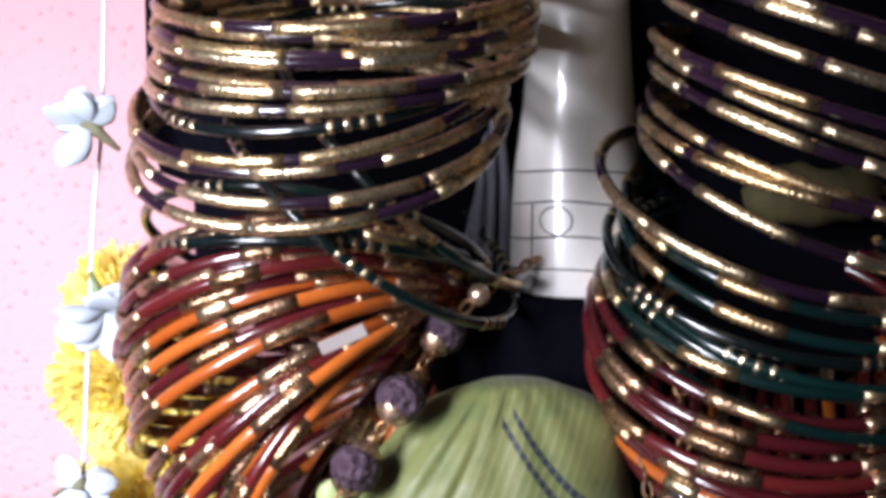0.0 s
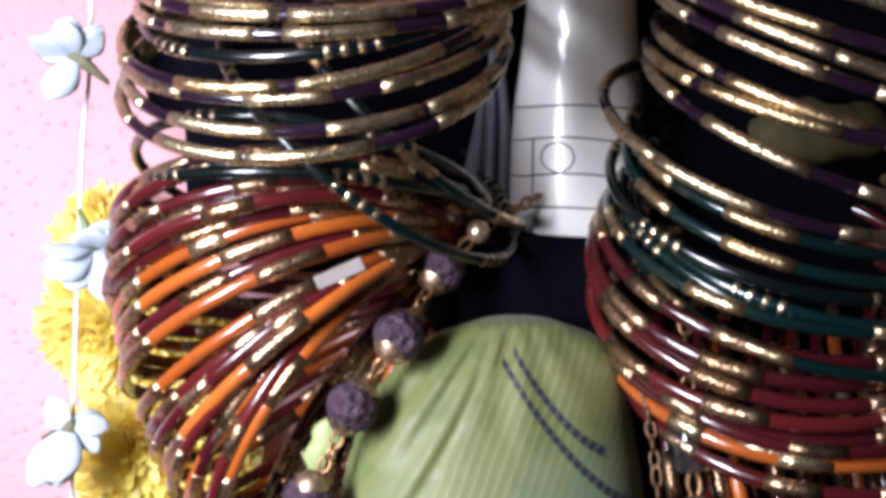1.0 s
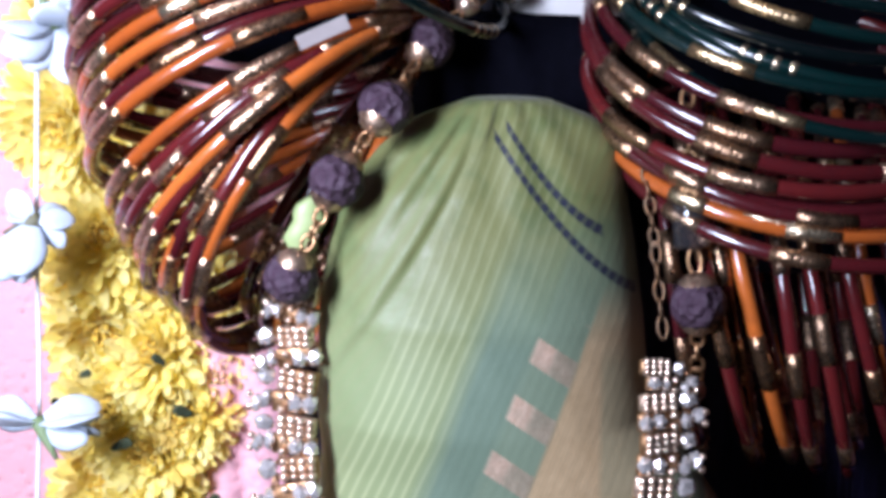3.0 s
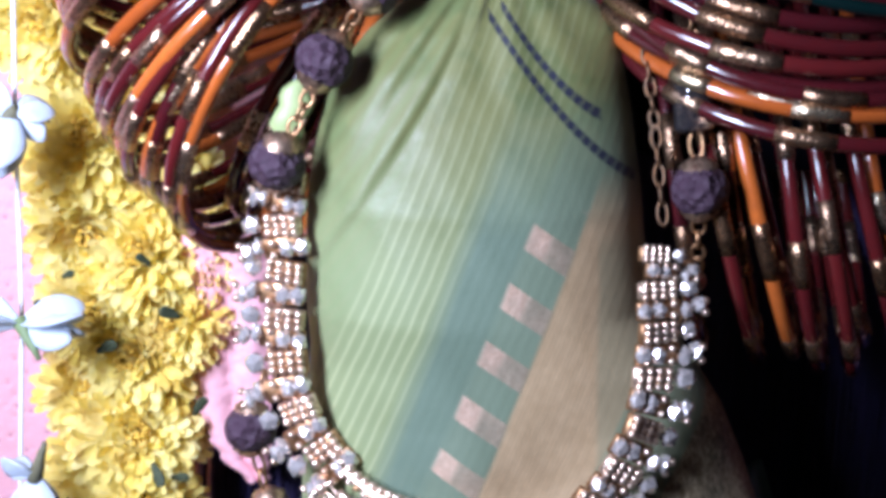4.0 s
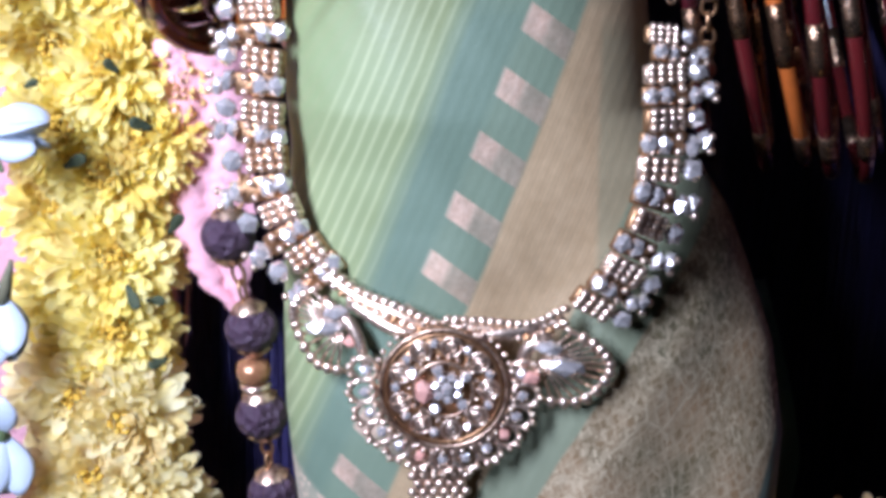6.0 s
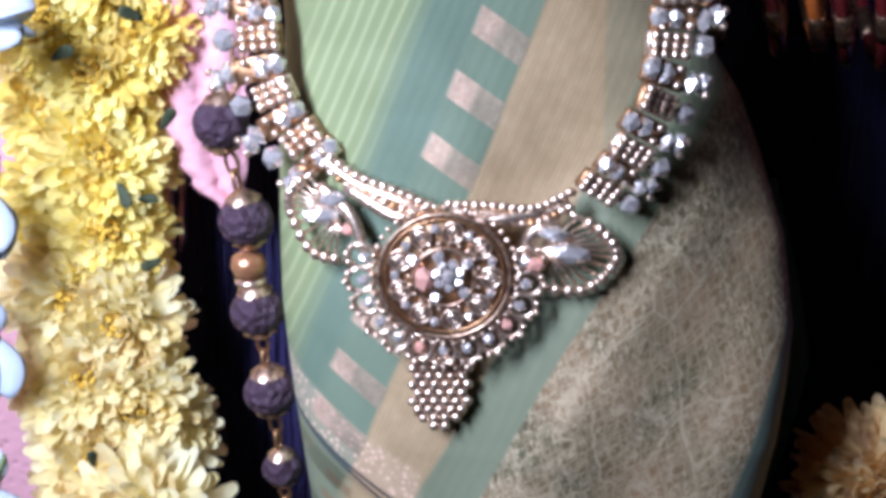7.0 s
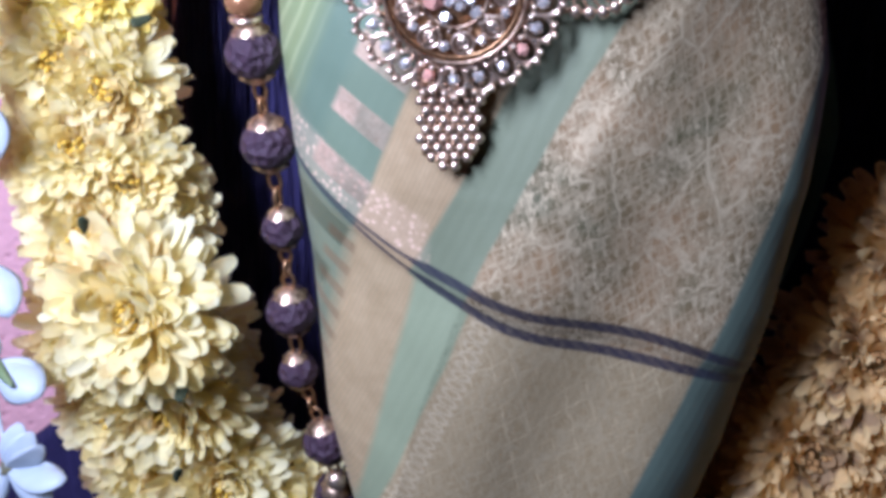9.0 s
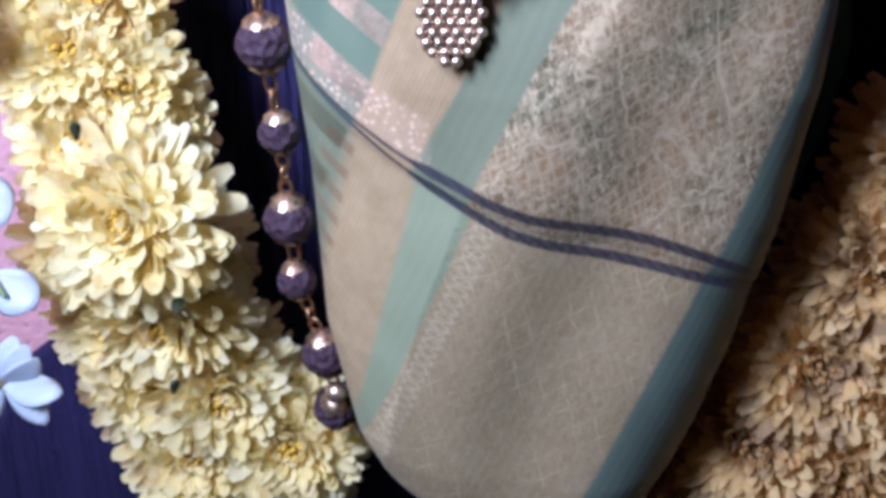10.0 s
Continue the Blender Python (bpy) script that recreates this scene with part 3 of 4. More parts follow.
bm = bmesh.new()
for k in range(6):
    pts = [(4 + k * 1.1 + (k % 3), 254 - k, 362), (6 + k * 1.3, 252 - k * (k % 2), 378 + 3 * (k % 3)), (11 + k * 0.4 - 2 * (k % 2), 254, 402 + 3 * (k % 4))]
    add_tube(bm, smooth_path(pts, 10), lambda q: 1.3 - 1.0 * abs(q - 0.4), 6)
tagged(link("net_frill", bm, TULLE), "grey translucent net frill beside the silver stem", "cloth")

# ---- bangles ----
R, TUBE = 32.0, 1.04
rng = random.Random(11)


def ring_mesh(bm, r, tube, a0=0.0, a1=2 * math.pi, n=88, m=8, ridge=None):
    full = a1 - a0 > 6.28
    rows = []
    count = n if full else max(3, int(n * (a1 - a0) / 6.283)) + 1
    for i in range(count):
        s = i / count if full else i / (count - 1)
        a = a0 + (a1 - a0) * s
        t = tube if ridge is None else tube * ridge(s)
        rows.append([bm.verts.new(((r + t * math.cos(b)) * math.cos(a), (r + t * math.cos(b)) * math.sin(a), t * math.sin(b))) for b in (2 * math.pi * j / m for j in range(m))])
    for i in range(count if full else count - 1):
        p, q = rows[i], rows[(i + 1) % count]
        for j in range(m):
            bm.faces.new((p[j], q[j], q[(j + 1) % m], p[(j + 1) % m]))
    if not full:
        bm.faces.new(rows[0])
        bm.faces.new(rows[-1][::-1])


def bangle(body, foil, pieces, cover, label, group, dotted=False, radius=R, tube=TUBE):
    """A thin glass bangle with gilded stretches."""
    bm = bmesh.new()
    ring_mesh(bm, radius, tube)
    ring = link("bangle", bm, body)
    tagged(ring, label, "bangle", group)
    pitch = 2 * math.pi / pieces
    for k in range(pieces):
        bm = bmesh.new()
        a = k * pitch + rng.uniform(-0.12, 0.12) * pitch
        if dotted:
            for d in range(4):
                c = a + (d + 0.5) * pitch * cover / 4
                add_ball(bm, (radius * math.cos(c), radius * math.sin(c), 0), tube * 1.13, (1, 1, 1), None, 8, 5)
            part("gold_dots", bm, foil, ring, "row of gilded dots")
        else:
            ring_mesh(bm, radius, tube * 1.07, a, a + pitch * cover * rng.uniform(0.75, 1.15), ridge=lambda s: 1 + 0.025 * math.sin(s * 40))
            part("gold_foil", bm, foil, ring, "worn gilded stretch")
    return ring


KINDS = {
    "purple": [bangle(R_PURPLE, F_PALE, 9, 0.76, "dark purple glass bangle with worn gold stretches", "bangles of the stacks"),
               bangle(R_PURPLE, F_GOLD, 7, 0.80, "dark purple glass bangle with worn gold stretches", "bangles of the stacks")],
    "teal": [bangle(R_TEAL, F_PALE, 6, 0.30, "dark green glass bangle with gilded dots", "bangles of the stacks", True),
             bangle(R_TEAL, F_GOLD, 8, 0.45, "dark green glass bangle with gold stretches", "bangles of the stacks")],
    "red": [bangle(R_RED, F_RUST, 8, 0.44, "maroon glass bangle with coppery gilded stretches", "bangles of the fans", tube=1.28),
            bangle(R_RED, F_RUST, 10, 0.38, "maroon glass bangle with coppery gilded stretches", "bangles of the fans", tube=1.22)],
    "orange": [bangle(R_ORANGE, F_RUST, 7, 0.42, "orange glass bangle with coppery gilded stretches", "bangles of the fans", tube=1.28),
               bangle(R_ORANGE, F_PALE, 9, 0.36, "orange glass bangle with coppery gilded stretches", "bangles of the fans", tube=1.22)],
}
USED = set()


def put_bangle(kind, center, u_axis, toward):
    """Lay a bangle: u_axis lies along one diameter, toward is the diameter that points at the viewer."""
    u = Vector(u_axis).normalized()
    v = Vector(toward)
    v = (v - u * v.dot(u)).normalized()
    w = u.cross(v)
    m = Matrix((u, v, w)).transposed().to_4x4()
    m.translation = vec(*center)
    m = m @ pose(0, 0, 0, 0, 0, rng.uniform(0, 360))
    pick = rng.choice(KINDS[kind])
    if pick.name in USED:
        copy_thing(pick, m)
    else:
        USED.add(pick.name)
        pick.matrix_basis = m


def stacked(kind, cx, cy, cz, tilt, roll):
    """A bangle lying in a stack: tilt lowers its front, roll lowers its right side (degrees)."""
    a, b = radians(tilt), radians(roll)
    put_bangle(kind, (cx, cy, cz), (math.cos(b), 0, -math.sin(b)), (0, -math.cos(a), -math.sin(a)))


def hanging(kind, pivot, phi, back, lift):
    """A bangle that hangs from the pivot: phi is the way of its diameter (180 left, 270 down), back how far it swings to the wall,
    lift how far its front half turns up."""
    p, a, l = radians(phi), radians(back), radians(lift)
    d = Vector((math.cos(p) * math.cos(a), math.sin(a), math.sin(p) * math.cos(a)))
    perp = Vector((math.sin(p), 0, -math.cos(p)))
    toward = Vector((0, -1, 0)) * math.cos(l) + perp * math.sin(l)
    c = Vector(pivot) + d * R
    put_bangle(kind, tuple(c), d, toward)


# left stack, lowest first
for kind, cx, cz, tilt, roll in [
        ("purple", -21.5, 397.2, 24, -5), ("purple", -22.0, 400.0, 23, -4), ("purple", -21.0, 403.6, 22, -4), ("purple", -20.5, 406.6, 22, -6), ("teal", -19.0, 410.0, 21, -7),
        ("purple", -18.0, 409.0, 15, -3), ("purple", -17.8, 411.0, 15, -2), ("purple", -17.2, 413.2, 15, -2), ("purple", -17.6, 415.6, 15, -1), ("purple", -16.6, 418.0, 15, -2),
        ("purple", -17.0, 420.4, 15, -1), ("purple", -16.0, 422.2, 14, -1), ("teal", -14.0, 427.5, 4, -14), ("purple", -13.0, 431.0, 3, -15), ("purple", -15.0, 433.5, 4, -13),
        ("purple", -19.0, 436.0, 8, -12), ("purple", -20.0, 439.5, 9, -10), ("teal", -17.0, 444.0, 8, -8)]:
    stacked(kind, cx + rng.uniform(-1, 1), 216 + rng.uniform(-1.5, 1.5), cz + rng.uniform(-0.5, 0.5), tilt + rng.uniform(-1.5, 1.5), roll + rng.uniform(-1.5, 1.5))

for cx, cy, cz, tilt, roll in ((-12, 227, 385, 18, 38), (-6, 236, 392, 16, 44)):
    stacked("teal", cx, cy, cz, tilt, roll)

# left fan of bangles tied together at one side
PIVOT = (8, 229, 371)
FAN = [("teal", 174, 4, 26), ("teal", 178, 4, 12), ("teal", 180, 4, 20), ("teal", 182, 4, 25), ("red", 183, 4, 30), ("red", 185, 4, 30), ("red", 187, 4, 29), ("red", 189, 4, 29), ("red", 191, 4, 28),
       ("red", 194, 4, 27), ("red", 197, 5, 26), ("orange", 200, 5, 25), ("orange", 203, 5, 24), ("red", 206, 6, 23), ("orange", 209, 6, 22),
       ("orange", 213, 6, 19), ("red", 217, 6, 18), ("red", 221, 6, 17), ("orange", 225, 7, 19), ("red", 229, 7, 20), ("orange", 232, 7, 21),
       ("red", 235, 7, 22), ("red", 238, 8, 24), ("orange", 240, 8, 25), ("red", 242, 8, 26), ("orange", 244, 8, 27)]
for k, (kind, phi, back, lift) in enumerate(FAN):
    s = k / (len(FAN) - 1)
    piv = (PIVOT[0] - 12 * s + rng.uniform(-1, 1), PIVOT[1] - 4 * s + rng.uniform(-2, 2), PIVOT[2] - 8 * s + rng.uniform(-1, 1))
    hanging(kind, piv, phi + rng.uniform(-1, 1), back, lift + rng.uniform(-3, 3))

for kind, phi, back, lift in (("red", 241, 15, 16), ("red", 244, 15, 14), ("orange", 247, 16, 12), ("red", 250, 16, 12), ("orange", 253, 17, 10)):
    hanging(kind, (1 + rng.uniform(-1, 1), 236, 362 + rng.uniform(-1, 1)), phi, back, lift)

# right stack, highest first
for kind, cx, cz, tilt, roll in [
        ("purple", 70, 432, 9, 14), ("purple", 70, 427, 10, 14), ("teal", 69, 423, 10, 15), ("purple", 69, 419, 11, 15), ("purple", 70, 415, 11, 15), ("purple", 69, 411, 12, 15),
        ("purple", 68, 407, 14, 15), ("purple", 67.5, 403.5, 15, 15), ("purple", 67, 400, 15, 14), ("purple", 67, 397, 17, 13), ("purple", 66.5, 394, 18, 12), ("purple", 65.5, 388, 20, 14),
        ("purple", 58.5, 384, 23, 11), ("teal", 63, 381, 22, 9), ("teal", 63, 378, 22, 8), ("teal", 62, 375, 23, 7), ("teal", 62, 372, 24, 6), ("teal", 61, 369, 24, 5),
        ("teal", 65, 366.5, 25, 5), ("teal", 66, 364, 26, 5), ("teal", 65, 370.5, 24, 5), ("red", 58.5, 367, 28, 4), ("red", 59, 363.5, 27, 4), ("red", 58.5, 360, 26, 3), ("red", 59.5, 357, 26, 2), ("red", 60, 354, 25, 2), ("red", 60.5, 351.5, 24, 1),
        ("orange", 62, 349, 22, 0), ("orange", 62, 346.5, 21, 1), ("red", 63, 344.5, 20, 1)]:
    stacked(kind, cx + rng.uniform(-1.2, 1.2), 217 + rng.uniform(-2, 2), cz + rng.uniform(-1, 1), tilt + rng.uniform(-2.5, 2.5), roll + rng.uniform(-2.5, 2.5))

# right fan, hanging edge-on under the stack
for k in range(19):
    kind = ("red", "red", "red", "orange", "red", "red", "red")[k % 7]
    x = 40 + k * 3.2 + rng.uniform(-0.8, 0.8)
    a, b = radians(285 + rng.uniform(-4, 4)), radians(rng.uniform(-3, 3))
    d = Vector((math.cos(a), 0.02, math.sin(a)))
    y = 228 + rng.uniform(-3, 3)
    put_bangle(kind, tuple(Vector((x, y, 351 + rng.uniform(-3, 3))) + d * R), d, (-(x + 8) / y + b, -1, 0))


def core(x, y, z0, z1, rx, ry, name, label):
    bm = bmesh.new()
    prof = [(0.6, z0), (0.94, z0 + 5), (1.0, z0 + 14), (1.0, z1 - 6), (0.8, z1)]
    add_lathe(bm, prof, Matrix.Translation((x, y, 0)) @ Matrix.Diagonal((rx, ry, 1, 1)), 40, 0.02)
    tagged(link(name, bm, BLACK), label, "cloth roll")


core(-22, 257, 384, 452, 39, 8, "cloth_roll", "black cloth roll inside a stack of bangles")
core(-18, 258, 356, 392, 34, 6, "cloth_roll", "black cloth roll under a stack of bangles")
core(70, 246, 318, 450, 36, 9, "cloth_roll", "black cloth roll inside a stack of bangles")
bm = bmesh.new()
add_ball(bm, (68, 228, 386), 1, (13, 6, 6), None, 20, 12)
for v in bm.verts:
    v.co += Vector((0, 0, 1)) * noise.noise(v.co * 0.2) * 2
tagged(link("olive_tuft", bm, OLIVE), "crumpled olive cloth tucked inside the bangles", "cloth")
bm = bmesh.new()
add_box(bm, (-16, 195, 365), (8.0, 0.4, 2.2), None, 0.1)
for v in bm.verts:
    d = v.co - Vector((-16, 195, 365))
    v.co = Vector((-16, 195, 365)) + Matrix.Rotation(radians(-24), 3, "Y") @ d
tagged(link("paper_tag", bm, LABEL, smooth=False), "small white paper tag stuck on the bangles", "tag")

# ---- bead strings ----
def seed_bead(string, at, way, r=4.3, caps=True, cap_mat=None):
    m = basis(at, way)
    bm = bmesh.new()
    prof = [(r * math.sin(t) * 1.0, -r * 0.95 * math.cos(t)) for t in np.linspace(0.22, math.pi - 0.22, 13)]
    add_lathe(bm, prof, m, 25, 0.035)
    bead = part("bead", bm, SEED, string)
    if caps:
        for s in (-1, 1):
            bm = bmesh.new()
            n = 16
            mm = m @ Matrix.Diagonal((1, 1, s, 1))
            top = [mm @ Vector((0.9 * math.cos(a), 0.9 * math.sin(a), r * 1.16)) for a in (2 * math.pi * i / n for i in range(n))]
            mid = [mm @ Vector((r * 0.5 * math.cos(a), r * 0.5 * math.sin(a), r * 0.98)) for a in (2 * math.pi * i / n for i in range(n))]
            low = [mm @ Vector((r * (0.64 + 0.08 * (i % 2)) * math.cos(a), r * (0.64 + 0.08 * (i % 2)) * math.sin(a), r * (0.80 if i % 2 else 0.66)))
                   for i, a in ((i, 2 * math.pi * i / n) for i in range(n))]
            rows = [[bm.verts.new(p) for p in ring] for ring in (top, mid, low)]
            for a, b in zip(rows, rows[1:]):
                for i in range(n):
                    bm.faces.new((a[i], b[i], b[(i + 1) % n], a[(i + 1) % n]))
            bm.faces.new(rows[0])
            part("cap", bm, cap_mat or CAP, bead, "scalloped gold cap")
    return bead


def links(string, a, b, mat=None, wire=0.32, size=1.0):
    a, b = Vector(a), Vector(b)
    d = b - a
    count = max(1, round(d.length / 2.6))
    for k in range(count):
        c = a + d * ((k + 0.5) / count)
        m = basis(c, d) @ pose(0, 0, 0, 0, 0, 90 * k + 20)
        pts = [m @ Vector((size * math.cos(t), 0, 0.62 * d.length / count * math.sin(t))) for t in np.linspace(0, 2 * math.pi, 14, endpoint=False)]
        bm = bmesh.new()
        add_tube(bm, pts, wire, 5, True)
        part("link", bm, mat or GOLD_DEEP, string)


def mala(name, label, beads):
    string = tagged(empty(name), label, "bead string")
    pts = [Vector(b[1]) for b in beads]
    for i, (kind, at) in enumerate(beads):
        a, b = pts[max(i - 1, 0)], pts[min(i + 1, len(pts) - 1)]
        way = (b - a).normalized()
        if kind == "seed":
            seed_bead(string, at, way)
        elif kind == "small":
            seed_bead(string, at, way, 3.4)
        elif kind == "gold":
            bm = bmesh.new()
            add_ball(bm, at, 2.1, (1, 1, 1), None, 14, 9)
            part("gold_bead", bm, GOLD, string)
        elif kind == "amber":
            bm = bmesh.new()
            add_lathe(bm, [(1.0, -2.2), (2.5, -1.5), (2.9, 0), (2.5, 1.5), (1.0, 2.2)], basis(at, way), 16)
            part("amber_bead", bm, AMBER, string)
            bm = bmesh.new()
            add_lathe(bm, [(1.2, 2.2), (2.6, 2.5), (2.2, 3.3), (0.8, 3.6)], basis(at, way), 14)
            part("spacer", bm, GOLD, string)
        elif kind == "clear":
            bm = bmesh.new()
            add_lathe(bm, [(2.2, -5.2), (3.0, -4.6), (3.0, 4.6), (2.2, 5.2)], basis(at, way), 18)
            part("clear_bead", bm, CLEAR, string)
    size = {"seed": 4.9, "small": 3.9, "gold": 2.0, "amber": 2.8, "clear": 5.2, "none": 0}
    for (k0, p), (k1, q) in zip(beads, beads[1:]):
        p, q = Vector(p), Vector(q)
        d = (q - p).normalized()
        a, b = p + d * size[k0], q - d * size[k1]
        if (b - a).dot(d) > 0.8:
            links(string, a, b)


mala("seed_bead_string", "string of dark rudraksha seeds with scalloped gold caps", [
    ("none", (18, 232, 374)), ("gold", (6.5, 221, 368.5)), ("seed", (0, 218, 362.2)), ("seed", (-7.0, 205, 353.0)), ("seed", (-14.4, 200.5, 342.3)), ("seed", (-21.6, 199.5, 327.4)),
    ("none", (-21.5, 210, 316)), ("none", (-23.5, 211, 297)), ("seed", (-28, 209.5, 280.5)), ("seed", (-25, 209, 265)), ("amber", (-25, 209, 257.5)), ("seed", (-24, 209, 249.5)),
    ("seed", (-22.6, 209.0, 234.8)), ("small", (-21.2, 209.5, 219.8)), ("seed", (-20.6, 211, 203.5)), ("small", (-20.0, 212, 191)), ("seed", (-15.6, 211.5, 176)), ("gold", (-14.2, 212, 167)),
    ("seed", (-14.6, 218, 159))])
mala("seed_bead_string", "string of dark rudraksha seeds and a clear bead beside the bangles", [
    ("none", (40, 205, 356)), ("clear", (40, 198, 337.5)), ("seed", (41, 195, 324.3)), ("none", (42, 197, 313)), ("gold", (42, 199, 309)), ("none", (42, 202, 300))])

bm = bmesh.new()
add_ball(bm, (-20, 207, 333.5), 1, (2.8, 1.5, 5.5), None, 18, 12)
for v in bm.verts:
    v.co.x += 0.5 * math.sin(v.co.z * 1.3) + 0.25 * (v.co.z - 333)
tagged(link("silk_tuft", bm, m_plain("pale_green_silk", (0.26, 0.33, 0.12), (0.36, 0.42, 0.18), 0.45, 200, 0.3)), "tuft of pale green silk beside the bead string", "cloth")

# ---- the necklace ----
NECK = tagged(empty("necklace"), "gold-plated necklace with clear stones and a round medallion", "necklace")


def gem(parent, m, w, h, d, mat=CRYSTAL):
    bm = bmesh.new()
    turn = pose(0, 0, 0, nrng.uniform(0, 90), nrng.uniform(0, 90), nrng.uniform(0, 90))
    bmesh.ops.create_icosphere(bm, subdivisions=1, radius=1, matrix=m @ Matrix.Translation((0, 0, d * 0.3)) @ Matrix.Diagonal((w * 0.56, h * 0.56, d * 0.75, 1)) @ turn)
    return part("stone", bm, mat, parent, smooth=False)


nrng = random.Random(21)


def strand(points, count, outer, side):
    """A double row of gold blocks and stones along a line; outer is the side on which the single stones sit."""
    pts = smooth_path(points, count)
    for i, p in enumerate(pts):
        a, b = pts[max(i - 1, 0)], pts[min(i + 1, count - 1)]
        along = (b - a).normalized()
        out = Vector((side, -1, 0.0))
        out = (out - along * out.dot(along)).normalized()
        m = basis(p, out, tuple(along.cross(out) * outer)) @ pose(nrng.uniform(-0.5, 0.5), 0, 0, nrng.uniform(-7, 7), nrng.uniform(-9, 9), nrng.uniform(-6, 6)) @ Matrix.Diagonal((0.72 + 0.28 * min(1.0, i / 3), 1, 1, 1))
        step = (b - a).length / (2 if 0 < i < count - 1 else 1)
        bm = bmesh.new()
        tip = lambda: pose(0, 0, 0, nrng.uniform(-16, 16), nrng.uniform(-16, 16), nrng.uniform(-12, 12))
        if i % 2 == 0:
            add_box(bm, (-1.0, 0, 0.2), (6.4, step * 0.92, 1.4), m, 0.25)
            seg = part("gold_block", bm, GOLD if i % 4 else GOLD_DEEP, NECK, "beaded gold block")
            for u in range(4):
                for w in range(3):
                    bm = bmesh.new()
                    add_ball(bm, (-3.4 + 1.6 * u, (w - 1) * step * 0.31, 1.2), 0.78 * nrng.uniform(0.85, 1.1), (1, 1, 1), m, 8, 5)
                    part("bead", bm, GOLD, seg)
            gem(seg, m @ Matrix.Translation((4.4, 0, 0.3)) @ tip(), 3.5, step * 0.85, 1.9)
        else:
            add_box(bm, (-0.4, 0, 0), (7.2, step * 0.9, 1.2), m, 0.25)
            seg = part("gold_block", bm, GOLD_DEEP, NECK, "plain gold block")
            for q in (-1, 1):
                gem(seg, m @ Matrix.Translation((-2.0 + 1.2 * q, 0, 0.5)) @ tip(), 2.5, step * 0.8, 1.8)
                gem(seg, m @ Matrix.Translation((4.7 + 0.9 * q, 0.3 * q, 0.2)) @ tip(), 2.0, step * 0.85, 2.2)
            for u in (-1, 1):
                for x in (1.4, 6.6):
                    bm = bmesh.new()
                    add_ball(bm, (x, u * step * 0.28, 1.3), 0.65, (1, 1, 1), m, 8, 5)
                    part("claw", bm, GOLD, seg)


links(NECK, (-18, 207, 334), (-23.5, 203.5, 319.5), BROWN, 0.3, 0.75)
links(NECK, (33, 204, 349), (34.6, 198, 333), BROWN, 0.3, 0.75)
links(NECK, (34.6, 198, 333), (35.6, 193.5, 319.5), BROWN, 0.3, 0.75)
strand([(-20.6, 203.5, 324), (-21.6, 203, 317.5), (-21.4, 202.5, 311), (-21.8, 202, 304), (-22.2, 201.5, 297.5), (-21.0, 200.5, 290), (-17.8, 200, 283.5), (-13.0, 198.5, 278.4)], 14, 1, -0.2)
strand([(35.0, 192.5, 315), (35.3, 191, 310), (35.2, 189.8, 304), (34.8, 188.6, 297), (33, 187, 289.5), (30.0, 186.4, 283), (26.6, 186.6, 277.5)], 13, -1, 0.4)


